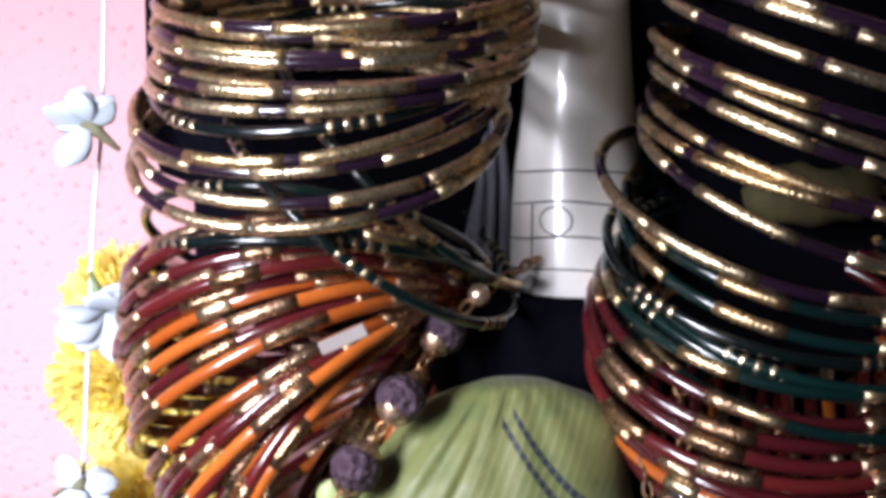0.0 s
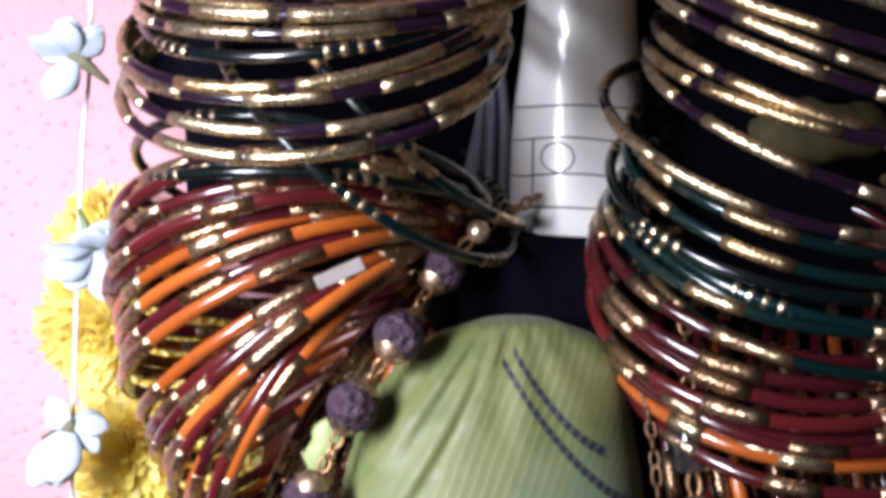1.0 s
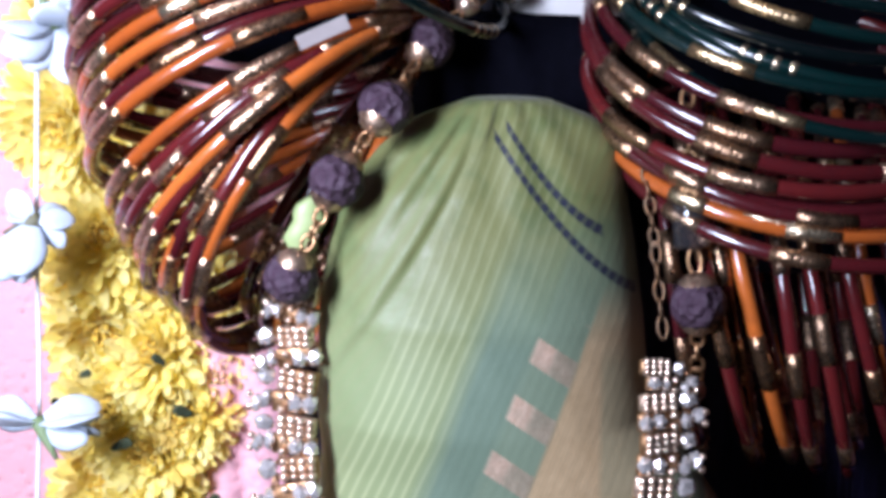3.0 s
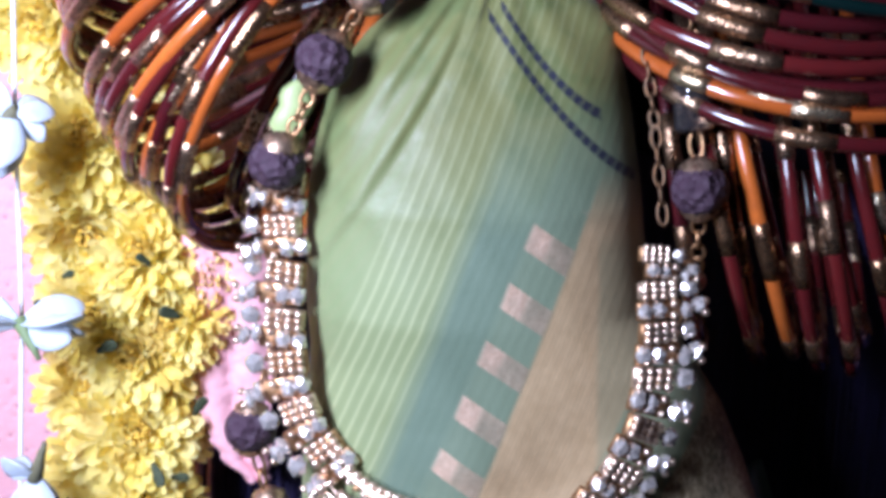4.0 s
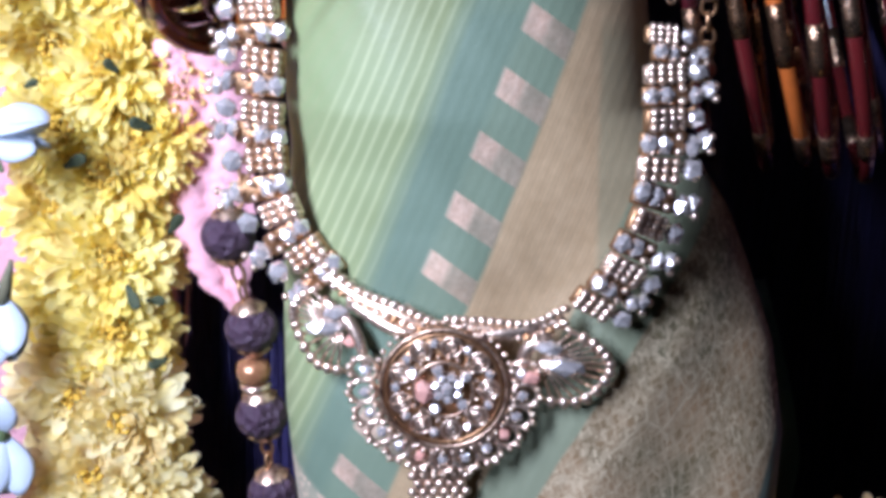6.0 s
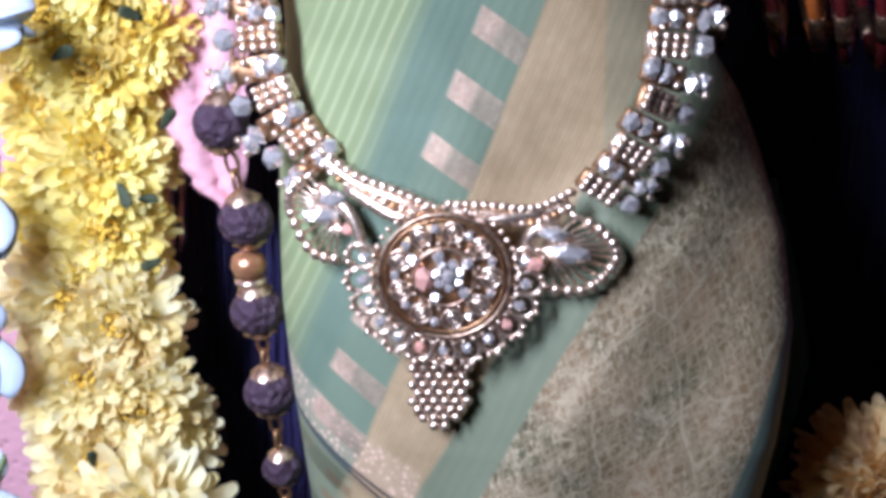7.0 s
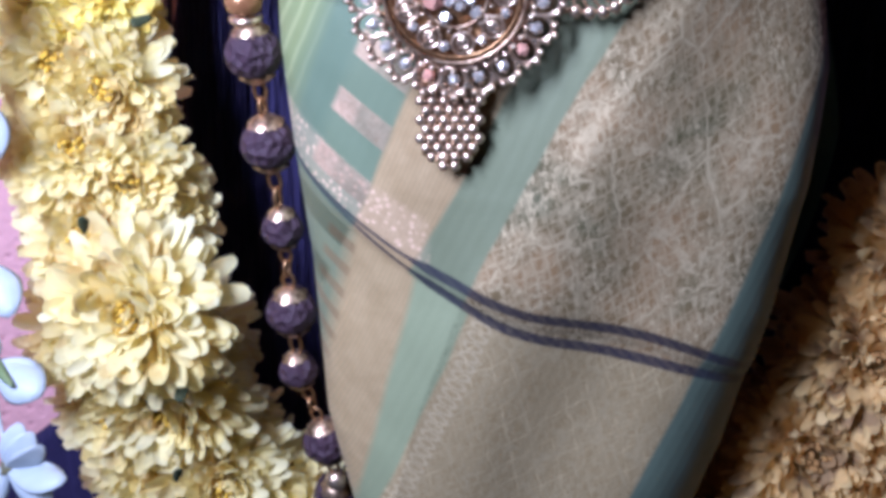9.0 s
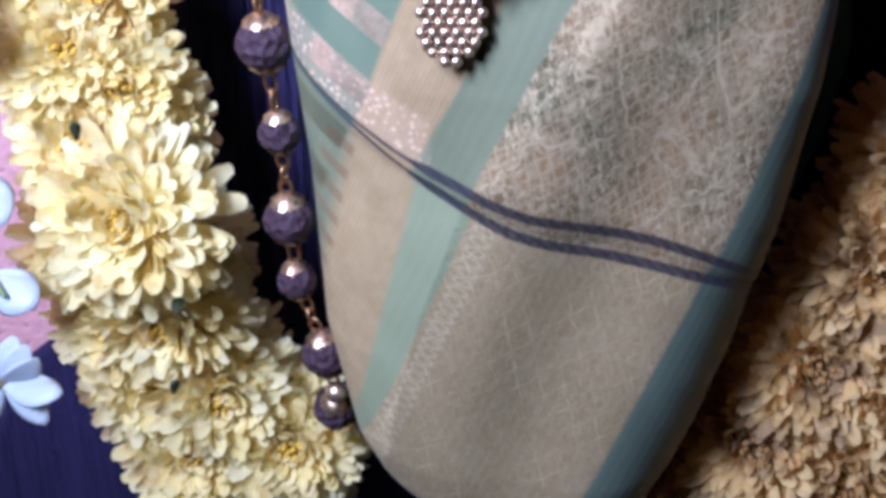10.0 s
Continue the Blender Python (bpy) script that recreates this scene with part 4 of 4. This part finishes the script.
def medallion():
    c = Vector((4.6, 187.2, 264.8))
    m = basis(c, (-0.10, -1, 0.04), (1, 0, 0))
    bm = bmesh.new()
    add_lathe(bm, [(2, -0.6), (9.0, -0.6), (9.4, 0.0), (9.2, 0.4), (2, 0.2)], m, 48)
    med = part("medallion", bm, GOLD_DEEP, NECK, "round gold filigree medallion")

    def ring(r, t, h, name, mat, dots=0):
        b2 = bmesh.new()
        if dots:
            b2.free()
            for k in range(dots):
                a = 2 * math.pi * k / dots
                b3 = bmesh.new()
                add_ball(b3, (r * math.cos(a), r * math.sin(a), h), t, (1, 1, 1), m, 8, 5)
                part("bead", b3, mat, med)
            return
        else:
            add_tube(b2, [m @ Vector((r * math.cos(a), r * math.sin(a), h)) for a in np.linspace(0, 2 * math.pi, 48, endpoint=False)], t, 7, True)
        part(name, b2, mat, med)

    ring(9.2, 0.34, 1.0, "rim", CAP)
    ring(10.3, 0.45, 0.9, "bead_ring", GOLD, 44)
    ring(8.4, 0.24, 0.9, "rim", GOLD_DEEP)
    ring(4.3, 0.3, 1.3, "rim", CAP)
    ring(5.0, 0.35, 1.0, "bead_ring", GOLD, 22)
    # open scrolls between the rims
    for k in range(9):
        a = 2 * math.pi * k / 9
        cc = Vector((6.6 * math.cos(a), 6.6 * math.sin(a), 0.9))
        b2 = bmesh.new()
        for rr in (1.45, 0.7):
            add_tube(b2, [m @ (cc + Vector((rr * math.cos(t), rr * math.sin(t), 0))) for t in np.linspace(0, 2 * math.pi, 14, endpoint=False)], 0.3, 5, True)
        add_tube(b2, [m @ (cc + Vector((1.45 * math.cos(t), 1.45 * math.sin(t), 0.1))) for t in (a, a + math.pi)], 0.25, 5)
        part("scroll", b2, GOLD, med)
        b2 = bmesh.new()
        add_ball(b2, tuple(cc + Vector((0, 0, -0.4))), 0.9, (1, 1, 0.6), m, 8, 5)
        part("dark_inset", b2, INK, med)
        gem(med, m @ Matrix.Translation((7.0 * math.cos(a + 0.35), 7.0 * math.sin(a + 0.35), 0.4)) @ pose(0, 0, 0, 12 * math.sin(k * 2.3), 14 * math.cos(k * 1.7), 0), 1.5, 1.5, 1.3)
    for k in range(7):
        a = 2 * math.pi * k / 7 + 0.3
        gem(med, m @ Matrix.Translation((0.6 + 1.75 * math.cos(a), 0.3 + 1.75 * math.sin(a), 0.7)), 1.6, 1.6, 1.5)
    gem(med, m @ Matrix.Translation((0.6, 0.3, 0.9)), 2.0, 2.0, 2.0)
    gem(med, m @ Matrix.Translation((-2.9, -0.4, 0.6)) @ pose(0, 0, 0, 0, 0, 10), 2.6, 3.8, 2.0, RUBY)
    for k, (x, y) in enumerate(((-0.8, 3.0), (2.9, -2.3), (-1.2, -3.1), (3.3, 2.2), (-4.4, 2.4))):
        gem(med, m @ Matrix.Translation((x, y, 0.6)), 1.9, 1.9, 1.6)
    # lobes round the lower edge
    for k in range(13):
        a = math.radians(168 + k * 17)
        r0 = 11.8
        lobe_m = m @ Matrix.Translation((r0 * math.cos(a), r0 * math.sin(a), 0.1)) @ Matrix.Rotation(a, 4, "Z")
        b2 = bmesh.new()
        add_tube(b2, [lobe_m @ Vector((2.0 * math.cos(t), 1.75 * math.sin(t), 0)) for t in np.linspace(0, 2 * math.pi, 16, endpoint=False)], 0.42, 6, True)
        for s in (-1, 0, 1):
            add_ball(b2, (2.3 * math.cos(s * 0.7), 1.9 * math.sin(s * 0.7), 0.3), 0.52, (1, 1, 1), lobe_m, 8, 5)
        lobe = part("lobe", b2, GOLD, med, "beaded gold lobe")
        gem(lobe, lobe_m @ Matrix.Translation((-0.3, 0, 0)), 1.9, 1.7, 1.2, CRYSTAL if k not in (5, 9) else RUBY)
    return med


medallion()


def wing(tip, root, top, side):
    """A fan of wires with a beaded edge beside the medallion."""
    tip, root, top = Vector(tip), Vector(root), Vector(top)
    bm = bmesh.new()
    rim = smooth_path([top, top.lerp(tip, 0.5) + Vector((side * 1.6, -0.4, 0.6)), tip, tip.lerp(root, 0.45) + Vector((side * 0.6, -0.3, -2.4)), root], 15)
    hub = (root + top) / 2 + Vector((-side * 1.5, -0.3, 0.5))
    add_tube(bm, rim, 0.4, 6)
    w = part("wing", bm, GOLD, NECK, "gold wire fan")
    for p in rim[1:-1]:
        bm = bmesh.new()
        add_tube(bm, [hub, p], 0.24, 5)
        part("wire", bm, GOLD, w)
    for i, p in enumerate(rim[2:-1]):
        bm = bmesh.new()
        add_ball(bm, tuple(p + Vector((0, -0.4, 0))), 0.85, (1, 0.8, 1.1), None, 9, 6)
        part("stud", bm, GOLD, w)
    gem(w, basis(hub.lerp(tip, 0.35) + Vector((0, -0.4, 0)), (0, -1, 0.1), tuple(tip - hub)), 6.0, 2.6, 2.0)
    gem(w, basis(hub.lerp(tip, 0.05) + Vector((side * 0.5, -0.6, 2.6)), (0, -1, 0.1), tuple(tip - hub)), 4.2, 2.2, 1.8, CRYSTAL)
    gem(w, basis(hub + Vector((-side * 1.4, -0.8, -2.0)), (0, -1, 0.1), tuple(tip - hub)), 3.0, 2.0, 1.6, RUBY)


wing((-17.2, 197.5, 270.5), (-9.5, 194, 264.2), (-13.5, 197, 277), -1)
wing((28.6, 186.2, 267.3), (18.5, 187, 262.5), (21.5, 187.3, 274), 1)


def leaf_rows(points, count, big):
    pts = smooth_path(points, count)
    bm = bmesh.new()
    add_tube(bm, [p + Vector((0, 0.2, -1.0)) for p in pts], 0.7, 6)
    bar = part("collar", bm, GOLD, NECK, "gold collar bar with beads")
    for i, p in enumerate(pts):
        bm = bmesh.new()
        add_ball(bm, tuple(p + Vector((0, -0.3, 0.4))), big, (1.15, 0.8, 0.8), None, 9, 6)
        part("bead", bm, GOLD, bar)
        bm = bmesh.new()
        add_ball(bm, tuple(p + Vector((0, -0.5, -1.7))), big * 0.85, (1.1, 0.8, 0.8), None, 9, 6)
        part("bead", bm, GOLD if i % 3 else GOLD_DEEP, bar)


leaf_rows([(-13.5, 197.5, 280.5), (-8, 194, 277.2), (-2, 190.5, 275.8), (3.6, 189, 273.6)], 15, 0.85)
leaf_rows([(5.2, 188.8, 274.4), (11, 187.6, 274.6), (17, 187, 274.4), (21.8, 187, 276.6)], 15, 0.8)
# scrolls that join collar and medallion
for side, pts in ((-1, [(-13, 196.5, 275), (-8.5, 193.5, 271.5), (-6.5, 191.5, 266)]), (-1, [(-9, 194, 275.5), (-3, 190, 273), (0.5, 188.5, 272.6)]),
                  (1, [(20, 187, 273.5), (16.5, 187, 270.5), (15.5, 187, 265)]), (1, [(18, 187, 274), (12, 187.2, 273), (8, 187.5, 272.5)])):
    bm = bmesh.new()
    add_tube(bm, smooth_path(pts, 14), lambda s: 1.1 - 0.6 * abs(s - 0.4), 7)
    part("scroll", bm, GOLD, NECK, "gold scroll")

# hanging plate of small gold beads
bm = bmesh.new()
add_box(bm, (4.2, 188.6, 247.0), (7.6, 0.8, 11.5), None, 0.3)
drop = part("pendant", bm, GOLD_DEEP, NECK, "beaded gold drop")
for r in range(10):
    cols = 6 - (r % 2)
    if r == 8:
        cols = 4
    if r == 9:
        cols = 2
    for k in range(cols):
        bm = bmesh.new()
        add_ball(bm, (4.2 + (k - (cols - 1) / 2) * 1.62 , 187.9, 252.4 - r * 1.38), 0.80, (1, 0.9, 1), None, 9, 6)
        part("bead", bm, GOLD, drop)

# ---- flowers ----
def add_petal(bm, m, length, width, curl, cup, n=6):
    rows = []
    for i in range(n):
        s = i / (n - 1)
        w = width * (0.30 + 0.70 * min(1.0, 1.5 * s) ** 0.8) * (1.0, 0.92, 0.55)[max(0, i - n + 3)]
        x = length * (s if i < n - 1 else 0.97)
        z = curl * length * s * s
        rows.append([bm.verts.new(m @ Vector((x, -w / 2, z + cup * w))), bm.verts.new(m @ Vector((x * 1.03, 0, z))), bm.verts.new(m @ Vector((x, w / 2, z + cup * w)))])
    for a, b in zip(rows, rows[1:]):
        for i in range(2):
            bm.faces.new((a[i], b[i], b[i + 1], a[i + 1]))


def chrysanthemum(at, facing, radius, mat, label, seed, spin=0.0, shaggy=1.0, slim=0.20):
    """A crowded head: rings of short cupped petals over a dome, longer at the rim."""
    r = random.Random(seed)
    m = basis(at, facing) @ pose(0, 0, 0, 0, 0, spin)
    fl = tagged(empty("chrysanthemum"), label, "flower", "flowers of the garlands")
    rings = (("outer_petals", 30, 104, 0.62), ("outer_petals", 32, 92, 0.64), ("outer_petals", 32, 80, 0.62), ("middle_petals", 32, 68, 0.58), ("middle_petals", 30, 57, 0.54),
             ("middle_petals", 26, 46, 0.48), ("inner_petals", 22, 36, 0.42), ("inner_petals", 16, 26, 0.34), ("inner_petals", 10, 16, 0.26))
    for name, count, polar, length in rings:
        bm = bmesh.new()
        count = round(count * 0.2 / slim)
        for k in range(count):
            a = 360 * (k + r.uniform(-0.35, 0.35)) / count + polar * 2
            th = radians(polar + r.uniform(-6, 6))
            root = Vector((radius * 0.42 * math.sin(th), 0, radius * 0.34 * math.cos(th) - 1.5))
            lean = 90 - polar * 0.92 + r.uniform(-14, 14)
            pm = m @ pose(0, 0, 0, 0, 0, a) @ Matrix.Translation(root) @ pose(0, 0, 0, r.uniform(-30, 30), -lean, r.uniform(-10, 10))
            add_petal(bm, pm, radius * length * shaggy * r.uniform(0.8, 1.12), radius * slim * r.uniform(0.75, 1.25), r.uniform(-0.35, 0.30), r.uniform(0.08, 0.35))
        part(name, bm, mat, fl)
    bm = bmesh.new()
    for k in range(22):
        a, rr = r.uniform(0, 6.28), radius * 0.16 * math.sqrt(r.random())
        add_ball(bm, (rr * math.cos(a), rr * math.sin(a), radius * 0.34 + r.uniform(-1, 1.0)), 0.6, (1, 1, 2.4), m, 6, 4)
    tagged(part("disc", bm, WILTED if mat is PEACH else DISC, fl, "brownish flower centre"), kind="stuff")
    bm = bmesh.new()
    add_ball(bm, (0, 0, -1.5), radius * 0.44, (1, 1, 0.8), m, 18, 10)
    part("flower_head", bm, mat, fl)
    bm = bmesh.new()
    add_lathe(bm, [(1.0, -11), (1.6, -9), (4.2, -7), (3.0, -4)], m, 12)
    part("calyx", bm, STEM, fl, "green calyx")
    return fl


frng = random.Random(3)
LEFT = [  # place, radius, kind: 0 bright yellow, 1 cream
    (-44, 254, 296, 11, 0), (-44, 257, 308, 11, 0), (-46, 250, 286, 10, 0), (-48, 242, 208, 12, 1), (-66, 250, 236, 11, 1), (-63, 244, 212, 12, 1), (-31, 236, 150, 12, 1),
    (-70, 262, 362, 12, 0), (-69, 258, 344, 15, 0), (-57, 262, 336, 14, 0), (-63, 256, 321, 15, 0), (-52, 257, 315, 13, 0), (-63.5, 255, 303, 13, 0), (-53, 253, 298, 14, 0), (-62, 252, 288, 13, 0),
    (-55, 251, 279, 14, 0), (-63.5, 252, 271, 12, 0), (-55, 248, 263, 14, 0), (-64, 250, 253, 12, 0), (-55, 246, 249, 13, 0), (-62, 243, 238, 13, 1), (-53.5, 242, 233, 13, 1), (-60, 238, 222, 13, 1),
    (-51, 238, 217, 13, 1), (-58, 234, 207, 13, 1), (-48.5, 223, 197.5, 17, 1), (-43, 236, 183, 13, 1), (-58, 233, 187, 14, 1), (-46, 229, 174, 16, 1), (-57, 234, 170, 14, 1), (-40, 234, 165, 13, 1),
    (-37, 228, 156, 15, 1), (-51, 234, 154, 14, 1), (-24, 228, 143, 15, 1), (-43, 232, 139, 16, 1), (-28, 234, 126, 15, 1)]
for k, (x, y, z, rad, kind) in enumerate(LEFT):
    facing = (frng.uniform(-0.35, 0.25), -1, frng.uniform(-0.1, 0.5))
    chrysanthemum((x, y, z), facing, rad, CREAM if kind else YELLOW,
                  "cream-yellow chrysanthemum in full bloom threaded on a garland" if kind else "bright yellow chrysanthemum in full bloom threaded on a garland", k, frng.uniform(0, 360), 1.08 if kind else 1.0, 0.21 if kind else 0.17)
for k, (x, y, z, rad) in enumerate([(84, 207, 213, 17), (77, 204, 197, 17), (92, 206, 192, 17), (69, 203, 179, 17), (85, 200, 175, 18), (61, 204, 160, 17), (78, 200, 156, 18), (53, 206, 144, 16), (68, 202, 138, 18), (95, 204, 160, 17)]):
    chrysanthemum((x, y, z), (frng.uniform(-0.4, 0.0), -1, frng.uniform(0.1, 0.5)), rad, PEACH, "peach-yellow wilting chrysanthemum in the shade beside the figure", 40 + k, frng.uniform(0, 360), 1.0, 0.145)


def lit_wall_patch():
    """An added ragged pink sheet close behind the garland, shaped as the lit patch of wall."""
    bm = bmesh.new()
    rows = []
    for k in range(70):
        z = 304 - k * 0.76
        left = -44.5 + 0.05 * (304 - z) + 1.5 * noise.noise(Vector((0.3, z * 0.45, 4))) + 1.2 * noise.noise(Vector((5.1, z * 1.1, 4))) + 4.5 * max(0.0, (268 - z) / 12) ** 2
        right = -26 - 0.09 * max(0.0, 292 - z) - 1.2 * noise.noise(Vector((9.2, z * 0.5, 1)))
        right = max(right, left + 1.0)
        rows.append([bm.verts.new((left + (right - left) * i / 14, 249.5 + 0.9 * math.sin(i * 0.9 + z * 0.03) + 0.5 * noise.noise(Vector((i * 0.8, z * 0.05, 7))), z)) for i in range(15)])
    for a, b in zip(rows, rows[1:]):
        for i in range(14):
            bm.faces.new((a[i], b[i], b[i + 1], a[i + 1]))
    ob = link("pink_cloth", bm, PINK)
    mod = ob.modifiers.new("thick", "SOLIDIFY")
    mod.thickness, mod.offset = 0.0006, 1
    tagged(ob, "added pink sheet behind the yellow garland, standing in for a lit patch of the wall", "cloth")


lit_wall_patch()


def string_of_thread():
    bm = bmesh.new()
    add_tube(bm, smooth_path([(-60, 244, 600), (-64.5, 239, 420), (-67.5, 238, 380), (-71, 238, 328), (-72.5, 238, 295), (-75, 236, 258), (-77, 230, 220), (-77.5, 226, 186), (-77, 224, 163)], 52), 0.42, 6)
    tagged(link("garland_thread", bm, THREAD), "white cotton thread of the small flower garland", "thread")


string_of_thread()


def white_flower(at, specs, stem, dry=False):
    """A few thick cupped petals about a short calyx."""
    fl = tagged(empty("white_flower"), "small white waxy flower tied to the thread", "flower", "flowers on the thread")
    c = Vector(at)
    wr = random.Random(int(at[2]))
    more = [(dx + wr.uniform(-0.5, 0.5), dz + wr.uniform(-0.5, 0.5), dy + wr.uniform(0.1, 0.5), length * 0.9, width * 0.9) for dx, dz, dy, length, width in specs + specs[:2]]
    for dx, dz, dy, length, width in specs + more:
        d = Vector((dx, dy, dz)).normalized()
        m = basis(c, d)
        length, width = length * 1.15, width * 0.86
        bm = bmesh.new()
        rows = []
        n, s = 14, 9
        for i in range(s):
            q = i / (s - 1)
            w = width * 0.5 * (math.sin(math.pi * (0.05 + 0.90 * q ** 1.25)) ** 0.8)
            rows.append([bm.verts.new(m @ Vector((w * math.cos(a) * (1 + 0.10 * math.sin(3 * a + dx * 4) + 0.05 * math.sin(7 * a + q * 3)), 0.30 * w * math.sin(a) - 0.16 * w * math.cos(a) ** 2 + 1.6 * q * q, length * q))) for a in (2 * math.pi * j / n for j in range(n))])
        for a, b in zip(rows, rows[1:]):
            for j in range(n):
                bm.faces.new((a[j], a[(j + 1) % n], b[(j + 1) % n], b[j]))
        bm.faces.new(rows[0][::-1])
        bm.faces.new(rows[-1])
        part("petal", bm, WHITE, fl)
    d = Vector(stem).normalized()
    bm = bmesh.new()
    add_tube(bm, [c - d * 1.0, c + d * 2.5, c + d * 5, c + d * 7.5], lambda s: 1.5 - 1.1 * s, 8)
    part("calyx", bm, DRY if dry else STEM, fl, "greenish stalk")


white_flower((-67, 235, 399), [(-1, 0.2, -0.3, 7.5, 7.5), (-0.5, -1, -0.4, 8.5, 8), (0.7, 0.6, -0.4, 6.5, 6), (-0.1, 0.5, -0.6, 7, 7)], (0.8, 0.1, -0.7), True)
white_flower((-65, 235, 364), [(1, 0.25, -0.4, 9.5, 9), (-0.8, -0.6, -0.5, 9, 9.5), (0.4, -1, -0.3, 10, 9), (0.2, 0.3, -1, 7, 9)], (-0.4, 0.2, 0.9))
white_flower((-70.5, 235, 329), [(-0.6, -1, -0.4, 11, 9), (-0.1, -0.9, -0.7, 10, 8.5), (0.8, 0.1, 0.1, 6, 6), (-0.6, 0.7, 0, 6, 6), (0.6, -0.5, 0.1, 6, 5.5)], (-0.9, 0.4, -0.4), True)
white_flower((-71.5, 233, 291), [(1, 0.1, -0.3, 11, 8.5), (0.8, -0.25, -0.2, 9, 7), (-1, 0.15, -0.2, 9, 9)], (0.5, -0.4, -0.8))
white_flower((-70.5, 231, 262), [(-0.15, -1, -0.4, 11, 8), (0.2, -0.9, -0.4, 9, 7), (-0.6, 0.3, -0.2, 6, 6)], (0.3, -0.1, 0.9), True)
white_flower((-73, 229, 236), [(-0.3, -1, -0.4, 11, 9.5), (0.3, -1, -0.2, 10, 8), (0.1, 0.8, -0.3, 7, 7)], (-0.2, 0.1, 1))
white_flower((-76, 226, 206), [(0.5, -0.7, -0.4, 10, 9), (-0.3, 0.8, -0.3, 8, 8)], (0.4, 0.1, 0.9))
white_flower((-76, 224, 186), [(0.8, -0.35, -0.4, 10, 10), (-0.2, 0.8, -0.2, 8, 9)], (0.7, -0.9, -0.2))
white_flower((-77, 223, 163), [(0.9, -0.1, -0.3, 11, 8), (0.7, 0.5, -0.3, 9, 7), (-0.5, -0.7, -0.3, 9, 8)], (0.9, 0.3, -0.3), True)


def leaf_bit(at, turn, length, wide):
    bm = bmesh.new()
    add_petal(bm, basis(at, (0.1, -1, 0.2)) @ pose(0, 0, 0, 10, -20, turn), length, wide, 0.2, 0.2)
    ob = link("leaf_bit", bm, LEAF)
    mod = ob.modifiers.new("thick", "SOLIDIFY")
    mod.thickness = 0.0003
    tagged(ob, "small dark green leaf stuck in the flower garland", "leaf", "leaves in the garland")


LEAF = m_plain("dark_leaf", (0.02, 0.028, 0.012), (0.06, 0.075, 0.03), 0.8, 400)
for at, turn, length, wide in [((-42, 238, 271), 60, 5, 2), ((-47, 238, 258), 10, 4, 1.8), ((-70, 243, 290), 120, 3, 1.5), ((-44, 239, 246), 200, 4, 1.8),
                               ((-50, 236, 262), 300, 5, 2.2), ((-60, 240, 283), 30, 5, 2.2), ((-40, 216, 188), 250, 5, 2), ((-56, 222, 213), 90, 4, 1.8), ((-49, 240, 300), 140, 3.5, 1.6), ((-66, 242, 297), 30, 3, 1.4), ((-44, 240, 290), 160, 4.5, 2.2), ((-42, 206, 172), 80, 4, 1.6)]:
    leaf_bit(at, turn, length, wide)
